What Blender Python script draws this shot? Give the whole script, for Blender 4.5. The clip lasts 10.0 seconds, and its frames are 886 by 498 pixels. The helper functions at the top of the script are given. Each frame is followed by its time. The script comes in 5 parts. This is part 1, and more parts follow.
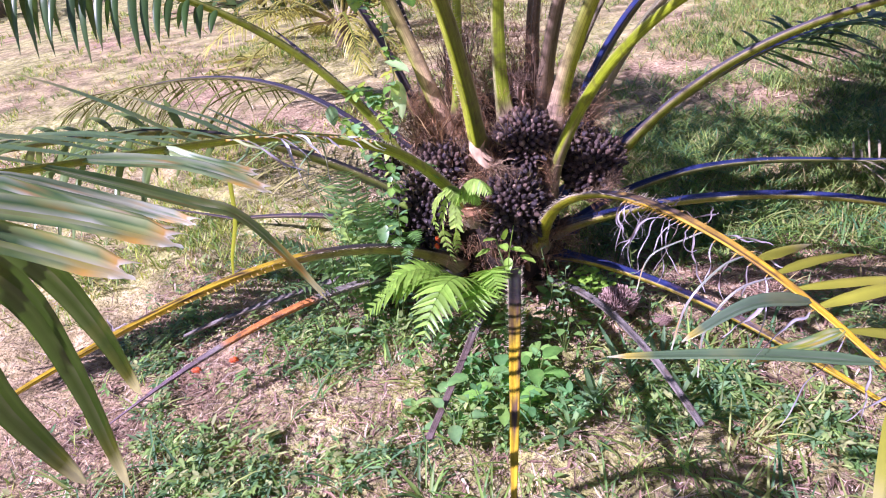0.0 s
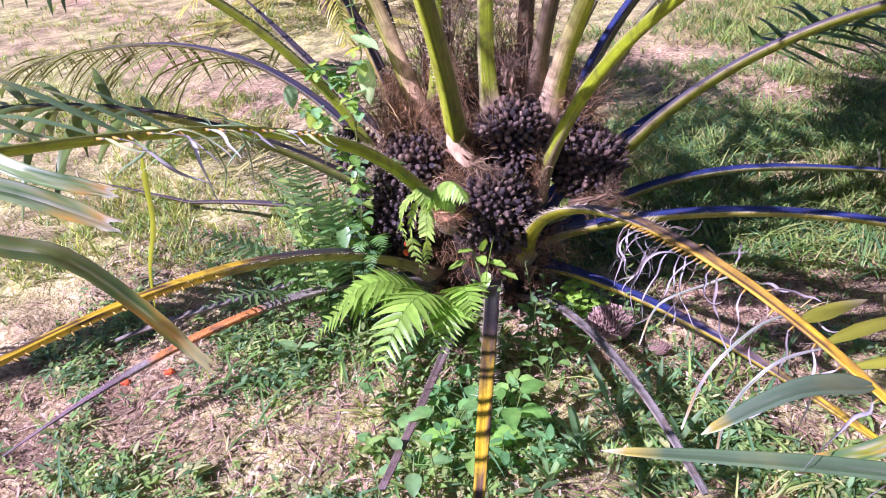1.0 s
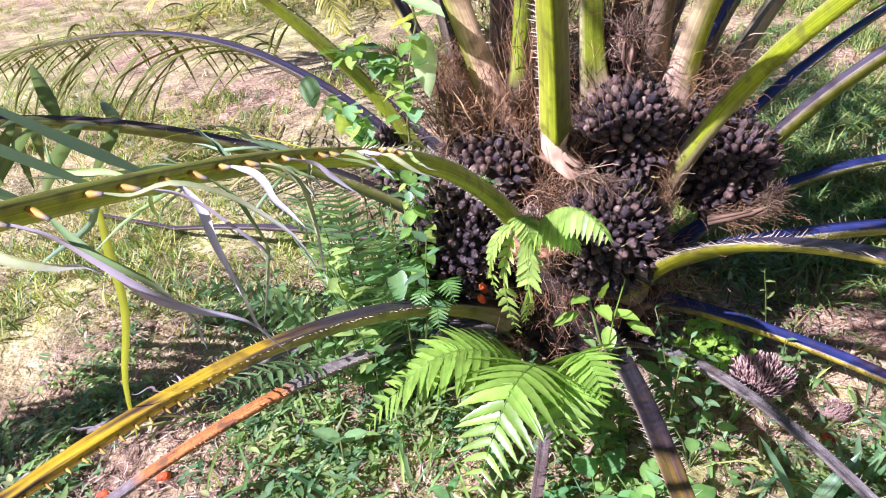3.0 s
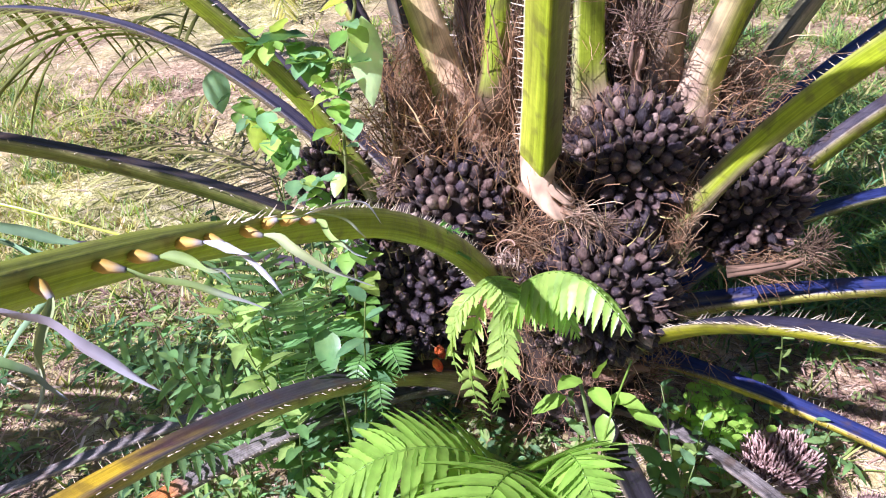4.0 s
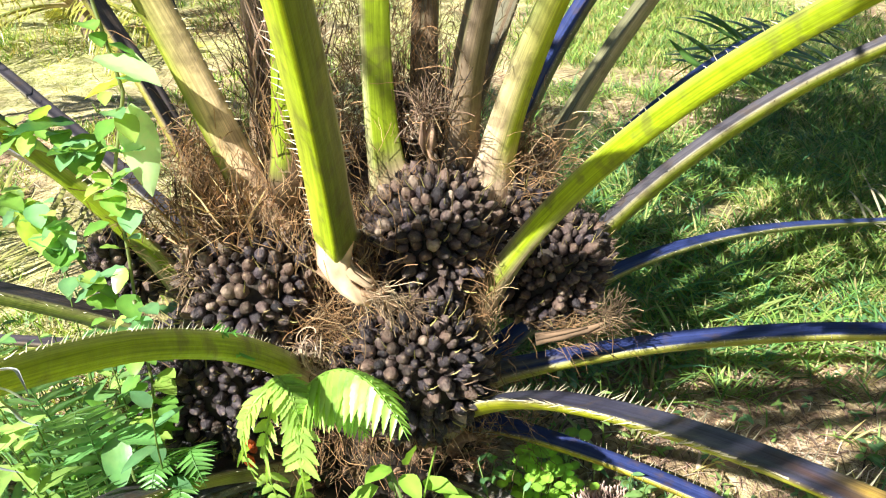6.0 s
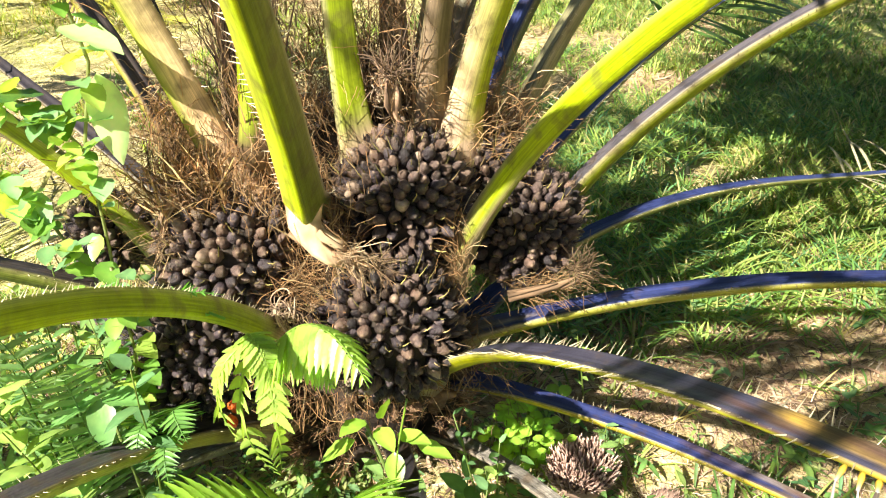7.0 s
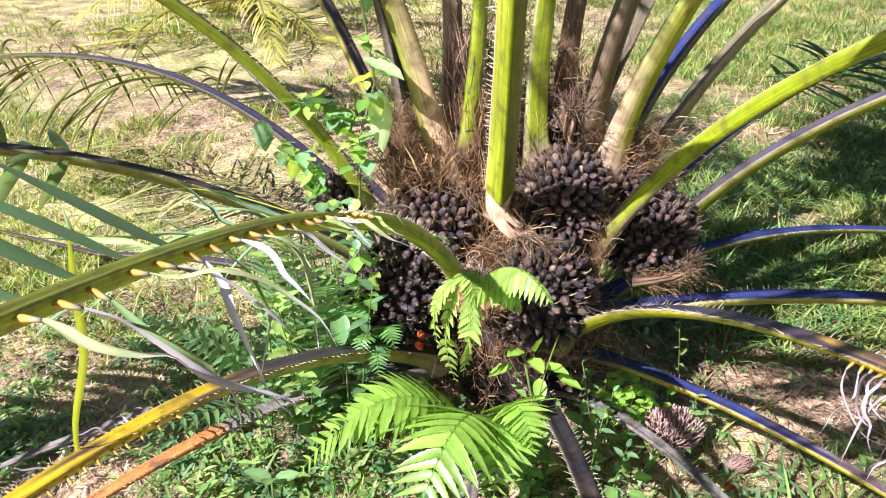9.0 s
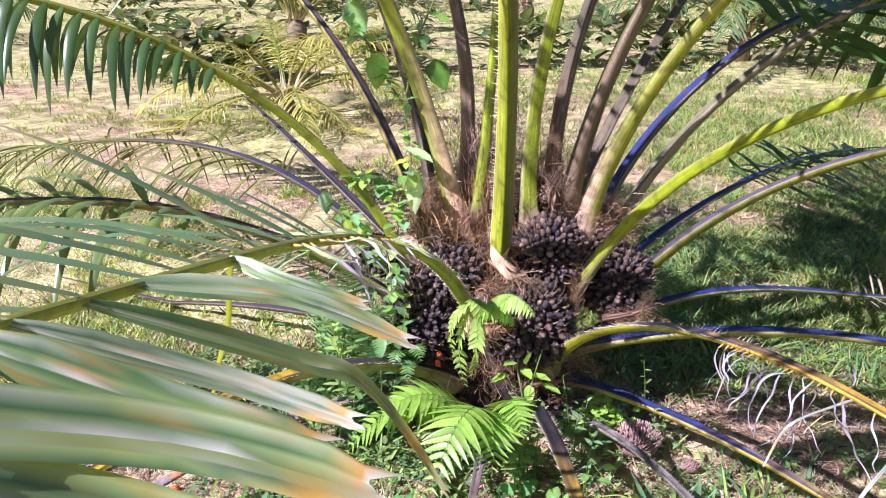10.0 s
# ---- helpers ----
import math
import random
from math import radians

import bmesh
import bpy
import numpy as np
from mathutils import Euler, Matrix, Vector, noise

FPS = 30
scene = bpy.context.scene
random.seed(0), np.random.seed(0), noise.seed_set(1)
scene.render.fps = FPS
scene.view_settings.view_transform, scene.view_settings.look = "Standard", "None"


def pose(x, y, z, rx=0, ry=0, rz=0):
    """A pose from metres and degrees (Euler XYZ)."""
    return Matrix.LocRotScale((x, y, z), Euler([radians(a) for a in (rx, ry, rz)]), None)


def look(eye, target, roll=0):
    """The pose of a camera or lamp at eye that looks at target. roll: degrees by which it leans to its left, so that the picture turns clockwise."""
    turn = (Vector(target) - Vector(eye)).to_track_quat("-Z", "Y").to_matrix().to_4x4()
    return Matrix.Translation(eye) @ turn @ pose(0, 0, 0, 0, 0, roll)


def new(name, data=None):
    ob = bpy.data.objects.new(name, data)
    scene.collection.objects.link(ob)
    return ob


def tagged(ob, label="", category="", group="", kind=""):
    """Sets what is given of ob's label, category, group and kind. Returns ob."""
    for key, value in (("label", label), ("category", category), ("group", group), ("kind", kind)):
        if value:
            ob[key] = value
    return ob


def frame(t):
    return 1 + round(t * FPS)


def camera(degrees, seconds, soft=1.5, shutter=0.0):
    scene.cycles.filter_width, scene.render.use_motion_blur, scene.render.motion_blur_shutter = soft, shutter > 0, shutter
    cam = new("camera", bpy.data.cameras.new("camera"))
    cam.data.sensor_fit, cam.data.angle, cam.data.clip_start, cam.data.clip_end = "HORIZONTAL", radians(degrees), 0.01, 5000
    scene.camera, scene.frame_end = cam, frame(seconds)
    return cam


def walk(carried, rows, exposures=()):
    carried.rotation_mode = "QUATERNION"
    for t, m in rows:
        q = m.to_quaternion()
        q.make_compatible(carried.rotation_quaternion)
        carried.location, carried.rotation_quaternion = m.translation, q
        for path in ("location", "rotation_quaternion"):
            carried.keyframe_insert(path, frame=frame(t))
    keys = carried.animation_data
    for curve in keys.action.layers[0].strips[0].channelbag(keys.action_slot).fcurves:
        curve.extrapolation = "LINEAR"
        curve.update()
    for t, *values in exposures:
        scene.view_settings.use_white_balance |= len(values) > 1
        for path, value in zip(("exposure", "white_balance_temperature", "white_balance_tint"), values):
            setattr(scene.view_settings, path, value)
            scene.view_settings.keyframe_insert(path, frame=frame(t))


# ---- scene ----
cam = camera(63.9, 10.0, soft=1.1)
PATH = [
    (0, (0.328, -2.491, 1.587), (-0.064, -0.763, 0.659), -8.6),
    (0.5, (0.326, -2.325, 1.545), (-0.056, -0.581, 0.642), -8.4),
    (1, (0.32, -2.125, 1.509), (-0.04, -0.425, 0.518), -5.9),
    (1.5, (0.277, -1.99, 1.436), (-0.096, -0.304, 0.426), -4.2),
    (2, (0.184, -1.836, 1.359), (-0.159, -0.103, 0.421), -8.8),
    (2.5, (0.033, -1.65, 1.336), (-0.21, 0.053, 0.316), -6.7),
    (2.7, (-0.001, -1.619, 1.346), (-0.321, 0.073, 0.328), -8.3),
    (3.8, (-0.088, -1.209, 1.234), (-0.344, 0.481, 0.196), -6.7),
    (4, (-0.083, -1.152, 1.226), (-0.274, 0.538, 0.174), -5.2),
    (4.5, (-0.081, -1.135, 1.225), (-0.223, 0.54, 0.142), -4.1),
    (5, (-0.035, -1.117, 1.229), (-0.066, 0.577, 0.167), -2.9),
    (5.5, (0.002, -1.106, 1.237), (0.04, 0.618, 0.223), -3.1),
    (6, (0.04, -1.092, 1.26), (0.209, 0.649, 0.291), -2.5),
    (6.2, (0.055, -1.095, 1.27), (0.251, 0.646, 0.305), -3.4),
    (7.3, (0.092, -1.166, 1.248), (0.191, 0.525, 0.184), -5.7),
    (7.5, (0.046, -1.196, 1.248), (0.042, 0.495, 0.181), -5.7),
    (8, (-0.054, -1.298, 1.285), (-0.179, 0.412, 0.255), -3.7),
    (8.5, (-0.093, -1.435, 1.351), (-0.186, 0.29, 0.345), -2.0),
    (9, (-0.093, -1.586, 1.404), (-0.177, 0.168, 0.447), -1.2),
    (9.5, (-0.081, -1.828, 1.45), (-0.208, -0.029, 0.586), -1.0),
    (10, (-0.078, -2.155, 1.539), (-0.198, -0.299, 0.803), -0.4),
]
walk(cam, [(t, look(eye, target, roll)) for t, eye, target, roll in PATH], [(0, 0.90, 5150, 50), (0.5, 0.91, 5150, 49), (1.5, 0.98, 5150, 47), (2.5, 1.02, 5250, 39), (4.5, 1.14, 5100, 26), (5.5, 1.33, 5500, 4), (6, 1.48, 5850, -1), (7.5, 1.67, 6800, 3), (8.5, 1.29, 5800, 13), (9.5, 1.13, 5450, 27), (10, 1.06, 5250, 33)])

# ---- light ----
SUN_TO = Vector((-0.55, -0.47, 0.69)).normalized()
world = bpy.data.worlds.new("sky")
scene.world = world
world.use_nodes = True
wn = world.node_tree.nodes
sky = wn.new("ShaderNodeTexSky")
sky.sky_type, sky.sun_disc = "NISHITA", False
sky.sun_elevation = math.asin(SUN_TO.z)
sky.sun_rotation = math.atan2(SUN_TO.x, SUN_TO.y)
wn["Background"].inputs["Strength"].default_value = 0.038
world.node_tree.links.new(sky.outputs[0], wn["Background"].inputs["Color"])
sun = new("sun", bpy.data.lights.new("sun", "SUN"))
sun.data.energy, sun.data.angle, sun.data.color = 5.0, radians(0.6), (1.0, 0.93, 0.82)
sun.matrix_world = look(SUN_TO * 30, (0, 0, 0))

# ---- materials ----
def surface(name, rough=0.5, noise_scale=40.0, vary=0.35, bump=0.3, bump_scale=None, translucent=0.0,
            fixed=None, island=0.0, per_object=0.0, spec=0.5, stain=0.0, stain_colour=(0.08, 0.05, 0.03), streak=0.0):
    """Colour from the mesh's own tint (or a fixed colour), varied by grain and blotches, with fine relief."""
    m = bpy.data.materials.new(name)
    m.use_nodes = True
    n, l = m.node_tree.nodes, m.node_tree.links
    p = n["Principled BSDF"]
    if fixed:
        base = n.new("ShaderNodeRGB")
        base.outputs[0].default_value = (*fixed, 1)
    else:
        base = n.new("ShaderNodeAttribute")
        base.attribute_name = "tint"
    colour = base.outputs[0]
    co = n.new("ShaderNodeTexCoord")
    grain = n.new("ShaderNodeTexNoise")
    grain.inputs["Scale"].default_value, grain.inputs["Detail"].default_value = noise_scale, 6
    l.new(co.outputs["Object"], grain.inputs["Vector"])
    blotch = n.new("ShaderNodeTexNoise")
    blotch.inputs["Scale"].default_value, blotch.inputs["Detail"].default_value = noise_scale * 0.17, 3
    l.new(co.outputs["Object"], blotch.inputs["Vector"])
    add = n.new("ShaderNodeMath")
    add.operation = "ADD"
    l.new(grain.outputs[0], add.inputs[0])
    l.new(blotch.outputs[0], add.inputs[1])
    value = add.outputs[0]
    rng = n.new("ShaderNodeMapRange")
    rng.inputs["From Min"].default_value, rng.inputs["From Max"].default_value = 0.6, 1.4
    rng.inputs["To Min"].default_value, rng.inputs["To Max"].default_value = 1 - vary, 1 + vary
    l.new(value, rng.inputs["Value"])
    gain = rng.outputs[0]
    for amount, node, socket in ((island, "ShaderNodeNewGeometry", "Random Per Island"), (per_object, "ShaderNodeObjectInfo", "Random")):
        if amount:
            g = n.new(node)
            r2 = n.new("ShaderNodeMapRange")
            r2.inputs["To Min"].default_value, r2.inputs["To Max"].default_value = 1 - amount, 1 + amount
            l.new(g.outputs[socket], r2.inputs["Value"])
            mul = n.new("ShaderNodeMath")
            mul.operation = "MULTIPLY"
            l.new(gain, mul.inputs[0])
            l.new(r2.outputs[0], mul.inputs[1])
            gain = mul.outputs[0]
    if streak:
        along = n.new("ShaderNodeAttribute")
        along.attribute_name = "along"
        for size, low, high in (((5, 9, 9), 1 - streak, 1 + 0.7 * streak), ((14, 30, 30), 1 - 0.6 * streak, 1 + 0.4 * streak)):
            stretch = n.new("ShaderNodeVectorMath")
            stretch.operation = "MULTIPLY"
            stretch.inputs[1].default_value = size
            l.new(along.outputs["Vector"], stretch.inputs[0])
            line = n.new("ShaderNodeTexNoise")
            line.inputs["Scale"].default_value, line.inputs["Detail"].default_value = 1.0, 5
            l.new(stretch.outputs[0], line.inputs["Vector"])
            r3 = n.new("ShaderNodeMapRange")
            r3.inputs["From Min"].default_value, r3.inputs["From Max"].default_value = 0.33, 0.67
            r3.inputs["To Min"].default_value, r3.inputs["To Max"].default_value = low, high
            l.new(line.outputs[0], r3.inputs["Value"])
            mul = n.new("ShaderNodeMath")
            mul.operation = "MULTIPLY"
            l.new(gain, mul.inputs[0])
            l.new(r3.outputs[0], mul.inputs[1])
            gain = mul.outputs[0]
    sc = n.new("ShaderNodeVectorMath")
    sc.operation = "SCALE"
    l.new(colour, sc.inputs[0])
    l.new(gain, sc.inputs["Scale"])
    colour = sc.outputs[0]
    if stain:
        ramp = n.new("ShaderNodeMapRange")
        ramp.inputs["From Min"].default_value, ramp.inputs["From Max"].default_value = 0.54, 0.66
        ramp.inputs["To Max"].default_value = stain
        spots = n.new("ShaderNodeTexNoise")
        spots.inputs["Scale"].default_value, spots.inputs["Detail"].default_value = noise_scale * 0.5, 8
        l.new(co.outputs["Object"], spots.inputs["Vector"])
        l.new(spots.outputs[0], ramp.inputs["Value"])
        mix = n.new("ShaderNodeMix")
        mix.data_type = "RGBA"
        l.new(ramp.outputs[0], mix.inputs["Factor"])
        l.new(colour, mix.inputs["A"])
        mix.inputs["B"].default_value = (*stain_colour, 1)
        colour = mix.outputs["Result"]
    l.new(colour, p.inputs["Base Color"])
    p.inputs["Roughness"].default_value = rough
    p.inputs["Specular IOR Level"].default_value = spec
    if bump:
        b = n.new("ShaderNodeBump")
        b.inputs["Strength"].default_value, b.inputs["Distance"].default_value = bump, 0.004
        tex = n.new("ShaderNodeTexNoise")
        tex.inputs["Scale"].default_value, tex.inputs["Detail"].default_value = bump_scale or noise_scale * 2, 6
        l.new(co.outputs["Object"], tex.inputs["Vector"])
        l.new(tex.outputs[0], b.inputs["Height"])
        l.new(b.outputs[0], p.inputs["Normal"])
    if translucent:
        t = n.new("ShaderNodeBsdfTranslucent")
        tint = n.new("ShaderNodeVectorMath")
        tint.operation = "MULTIPLY"
        tint.inputs[1].default_value = (1.5, 1.45, 0.7)
        l.new(colour, tint.inputs[0])
        l.new(tint.outputs[0], t.inputs["Color"])
        mixs = n.new("ShaderNodeMixShader")
        mixs.inputs[0].default_value = translucent
        l.new(p.outputs[0], mixs.inputs[1])
        l.new(t.outputs[0], mixs.inputs[2])
        l.new(mixs.outputs[0], n["Material Output"].inputs["Surface"])
    return m


PETIOLE = surface("petiole_skin", rough=0.42, spec=0.3, noise_scale=60, vary=0.22, bump=0.25, stain=0.5, streak=0.3)
DEAD = surface("dead_petiole", rough=0.75, noise_scale=50, vary=0.5, bump=0.9, stain=0.75, streak=0.5)
SPINE = surface("spine", rough=0.5, fixed=(0.62, 0.52, 0.36), noise_scale=80, vary=0.3, bump=0)
LEAFLET = surface("leaflet", rough=0.32, spec=0.75, noise_scale=14, vary=0.25, bump=0.08, translucent=0.3, island=0.2, stain=0.15, stain_colour=(0.4, 0.28, 0.06))
DRYLEAF = surface("dry_leaflet", rough=0.7, noise_scale=30, vary=0.35, bump=0.2, translucent=0.1, island=0.3)
FRUIT = surface("fruit_skin", rough=0.5, spec=0.45, noise_scale=2.2, vary=0.6, bump=1.0, bump_scale=5.0, per_object=0.6, stain=0.6, stain_colour=(0.20, 0.13, 0.10))
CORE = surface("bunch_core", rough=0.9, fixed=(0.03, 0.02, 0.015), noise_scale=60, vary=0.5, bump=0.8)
FIBRE = surface("fibre", rough=0.85, noise_scale=60, vary=0.3, bump=0, island=0.45)
BARK = surface("trunk_bark", rough=0.9, fixed=(0.045, 0.028, 0.02), noise_scale=25, vary=0.6, bump=1.0)
LEAF = surface("leaf", rough=0.36, spec=0.6, noise_scale=45, vary=0.3, bump=0.15, translucent=0.36, island=0.28, stain=0.12, stain_colour=(0.4, 0.34, 0.1))
GRASS = surface("grass_blade", rough=0.5, noise_scale=6, vary=0.3, bump=0, translucent=0.35, island=0.35)
STRAW = surface("straw", rough=0.85, noise_scale=12, vary=0.3, bump=0, island=0.45)


def ground_material():
    m = bpy.data.materials.new("ground_soil")
    m.use_nodes = True
    n, l = m.node_tree.nodes, m.node_tree.links
    p = n["Principled BSDF"]
    co = n.new("ShaderNodeTexCoord")

    def noise_node(scale, detail=6):
        t = n.new("ShaderNodeTexNoise")
        t.inputs["Scale"].default_value, t.inputs["Detail"].default_value = scale, detail
        l.new(co.outputs["Object"], t.inputs["Vector"])
        return t.outputs[0]

    def ramp(value, stops):
        r = n.new("ShaderNodeValToRGB")
        e = r.color_ramp.elements
        e[0].position, e[0].color = stops[0][0], (*stops[0][1], 1)
        e[1].position, e[1].color = stops[-1][0], (*stops[-1][1], 1)
        for pos, col in stops[1:-1]:
            k = e.new(pos)
            k.color = (*col, 1)
        l.new(value, r.inputs[0])
        return r.outputs[0]

    soil = ramp(noise_node(38, 10), [(0.3, (0.12, 0.072, 0.045)), (0.5, (0.44, 0.29, 0.175)), (0.7, (0.68, 0.52, 0.345))])
    green = ramp(noise_node(30, 10), [(0.3, (0.20, 0.20, 0.05)), (0.5, (0.44, 0.40, 0.15)), (0.7, (0.62, 0.53, 0.33))])
    patch = n.new("ShaderNodeMapRange")
    patch.inputs["From Min"].default_value, patch.inputs["From Max"].default_value = 0.41, 0.60
    xyz = n.new("ShaderNodeSeparateXYZ")
    l.new(co.outputs["Object"], xyz.inputs[0])
    away = n.new("ShaderNodeMath")
    away.operation = "MULTIPLY_ADD"
    away.inputs[1].default_value, away.inputs[2].default_value, away.use_clamp = 0.010, -0.02, True
    l.new(xyz.outputs["Y"], away.inputs[0])
    more = n.new("ShaderNodeMath")
    more.operation = "ADD"
    l.new(noise_node(0.55, 8), more.inputs[0])
    l.new(away.outputs[0], more.inputs[1])
    l.new(more.outputs[0], patch.inputs["Value"])
    mix = n.new("ShaderNodeMix")
    mix.data_type = "RGBA"
    l.new(patch.outputs[0], mix.inputs["Factor"])
    l.new(soil, mix.inputs["A"])
    l.new(green, mix.inputs["B"])
    crumb = n.new("ShaderNodeMapRange")
    crumb.inputs["From Min"].default_value, crumb.inputs["From Max"].default_value = 0.35, 0.65
    crumb.inputs["To Min"].default_value, crumb.inputs["To Max"].default_value = 0.55, 1.35
    l.new(noise_node(4.5, 5), crumb.inputs["Value"])
    shade = n.new("ShaderNodeVectorMath")
    shade.operation = "SCALE"
    l.new(mix.outputs["Result"], shade.inputs[0])
    l.new(crumb.outputs[0], shade.inputs["Scale"])
    l.new(shade.outputs[0], p.inputs["Base Color"])
    p.inputs["Roughness"].default_value = 0.95
    p.inputs["Specular IOR Level"].default_value = 0.15
    b = n.new("ShaderNodeBump")
    b.inputs["Strength"].default_value, b.inputs["Distance"].default_value = 0.9, 0.02
    l.new(noise_node(60, 10), b.inputs["Height"])
    l.new(b.outputs[0], p.inputs["Normal"])
    return m


SOIL = ground_material()

# ---- mesh tools ----
rnd = random.Random(7)
UP = Vector((0, 0, 1))


class Build:
    """Collects coloured pieces of one mesh."""

    def __init__(self):
        self.v, self.f, self.c = [], [], []

    def add(self, verts, faces, colour):
        k = len(self.v)
        self.v.extend(tuple(q) for q in verts)
        self.f.extend(tuple(k + i for i in face) for face in faces)
        if isinstance(colour[0], (int, float)):
            self.c.extend([colour] * len(verts))
        else:
            self.c.extend(colour)

    def mesh(self, name, smooth=True):
        me = bpy.data.meshes.new(name)
        me.from_pydata(self.v, [], self.f)
        at = me.color_attributes.new("tint", "FLOAT_COLOR", "POINT")
        flat = np.ones((len(self.v), 4), dtype=np.float32)
        flat[:, :3] = np.array(self.c, dtype=np.float32)
        at.data.foreach_set("color", flat.ravel())
        if smooth:
            me.polygons.foreach_set("use_smooth", [True] * len(me.polygons))
        me.update()
        return me


def part(name, build, material, parent=None, label="", smooth=True, kind=""):
    me = build.mesh(name, smooth) if isinstance(build, Build) else build
    if not me.materials:
        me.materials.append(material)
    ob = new(name, me)
    if parent is not None:
        ob.parent = parent
        ob.matrix_parent_inverse = parent.matrix_basis.inverted()
    return tagged(ob, label=label, kind=kind)


def thing(name, label, category, group="", at=(0, 0, 0), kind=""):
    ob = new(name)
    ob.location = at
    ob.empty_display_size = 0.05
    return tagged(ob, label=label, category=category, group=group, kind=kind)


def mixc(a, b, k):
    k = min(1.0, max(0.0, k))
    return tuple(x * (1 - k) + y * k for x, y in zip(a, b))


def jit(c, r=0.2, g=rnd):
    k = 1 + g.uniform(-r, r)
    return tuple(x * k for x in c)


def tube(build, pts, radii, colour, n=5, caps=True):
    """A round stem through pts."""
    pts = [Vector(q) for q in pts]
    verts, cols = [], []
    side = None
    for i, q in enumerate(pts):
        t = (pts[min(i + 1, len(pts) - 1)] - pts[max(i - 1, 0)]).normalized()
        ref = side if side is not None else (Vector((1, 0, 0)) if abs(t.x) < 0.8 else Vector((0, 1, 0)))
        side = (ref - t * ref.dot(t)).normalized()
        other = t.cross(side)
        r = radii[i] if isinstance(radii, (list, tuple)) else radii
        c = colour if isinstance(colour[0], (int, float)) else colour[i]
        for k in range(n):
            a = 2 * math.pi * k / n
            verts.append(q + side * (r * math.cos(a)) + other * (r * math.sin(a)))
            cols.append(c)
    faces = [(i * n + k, i * n + (k + 1) % n, (i + 1) * n + (k + 1) % n, (i + 1) * n + k) for i in range(len(pts) - 1) for k in range(n)]
    if caps:
        faces += [tuple(range(n))[::-1], tuple(range((len(pts) - 1) * n, len(pts) * n))]
    build.add(verts, faces, cols)


def bend(start, way, length, droop, n=6, twist=0.0, g=rnd, wob=0.0):
    """Points of a stem that leaves start along way and sags by droop (radians a metre, roughly)."""
    q, d = Vector(start), Vector(way).normalized()
    out, step = [q.copy()], length / n
    for i in range(n):
        d = (d + Vector((0, 0, -droop * step)) + (Vector((g.uniform(-1, 1), g.uniform(-1, 1), g.uniform(-1, 1))) * wob if wob else Vector())).normalized()
        q = q + d * step
        out.append(q.copy())
    return out


def blade(build, pts, width, colour, fold=0.25, side=None, tip=None, shape=None, roll=0.0, tip_from=0.0, ribs=0.0, wave=0.0):
    """A narrow leaf along pts, folded along its midrib."""
    n = len(pts) - 1
    verts, cols, faces = [], [], []
    for i, q in enumerate(pts):
        t = (pts[min(i + 1, n)] - pts[max(i - 1, 0)]).normalized()
        s = side if side is not None else t.cross(UP)
        if s.length < 1e-3:
            s = Vector((1, 0, 0))
        s = (s - t * s.dot(t)).normalized()
        nrm = s.cross(t)
        if roll:
            turn = Matrix.Rotation(roll * i / n, 3, t)
            s, nrm = turn @ s, turn @ nrm
        u = i / n
        w = width * (shape(u) if shape else min(1.0, 0.35 + 3.2 * u) * (1 - u ** 3.0) + 0.02) * 0.5
        c = mixc(colour, tip, (u - tip_from) / 0.05 if tip_from else max(0, u * 2.2 - 1.2)) if tip else colour
        if ribs:
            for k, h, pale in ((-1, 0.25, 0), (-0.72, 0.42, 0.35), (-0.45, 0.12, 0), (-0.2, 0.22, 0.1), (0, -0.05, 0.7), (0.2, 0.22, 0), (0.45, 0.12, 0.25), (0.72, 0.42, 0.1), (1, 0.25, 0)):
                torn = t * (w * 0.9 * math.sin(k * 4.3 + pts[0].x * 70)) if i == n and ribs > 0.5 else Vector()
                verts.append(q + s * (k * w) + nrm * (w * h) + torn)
                # pale streaks paint the white sky sheen along the leaf
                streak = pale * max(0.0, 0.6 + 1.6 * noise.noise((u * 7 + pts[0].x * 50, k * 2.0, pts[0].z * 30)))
                # grooves tinted darker than ridges, shading put into the colour
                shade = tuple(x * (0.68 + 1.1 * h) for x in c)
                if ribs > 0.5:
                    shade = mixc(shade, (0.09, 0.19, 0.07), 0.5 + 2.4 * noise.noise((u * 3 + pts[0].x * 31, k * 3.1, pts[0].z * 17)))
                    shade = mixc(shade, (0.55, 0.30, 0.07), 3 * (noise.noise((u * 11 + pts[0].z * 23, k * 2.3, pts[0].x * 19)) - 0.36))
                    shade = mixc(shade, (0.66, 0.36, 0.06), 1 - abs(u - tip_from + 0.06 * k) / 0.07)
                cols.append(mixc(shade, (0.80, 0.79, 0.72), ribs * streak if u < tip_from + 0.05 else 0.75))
        else:
            up, dn = fold + wave * math.sin(i * 2.1 + pts[0].x * 90), fold + wave * math.sin(i * 2.6 + pts[0].y * 90)
            verts += [q - s * w + nrm * (w * up), q, q + s * w + nrm * (w * dn)]
            cols += [c, tuple(x * 1.25 for x in c), tuple(x * 0.92 for x in c)]
    m = 9 if ribs else 3
    for i in range(n):
        a = i * m
        faces += [(a + k, a + k + 1, a + k + 1 + m, a + k + m) for k in range(m - 1)]
    build.add(verts, faces, cols)


def oval(u):
    return math.sin(math.pi * min(1, u ** 0.75)) ** 0.8 if 0 < u < 1 else 0.04


def leaf(build, base, way, length, width, colour, droop=1.0, fold=0.25, n=7, side=None, g=rnd):
    blade(build, bend(base, way, length, droop, n, g=g), width, colour, fold, side=side, shape=oval, wave=0.1)

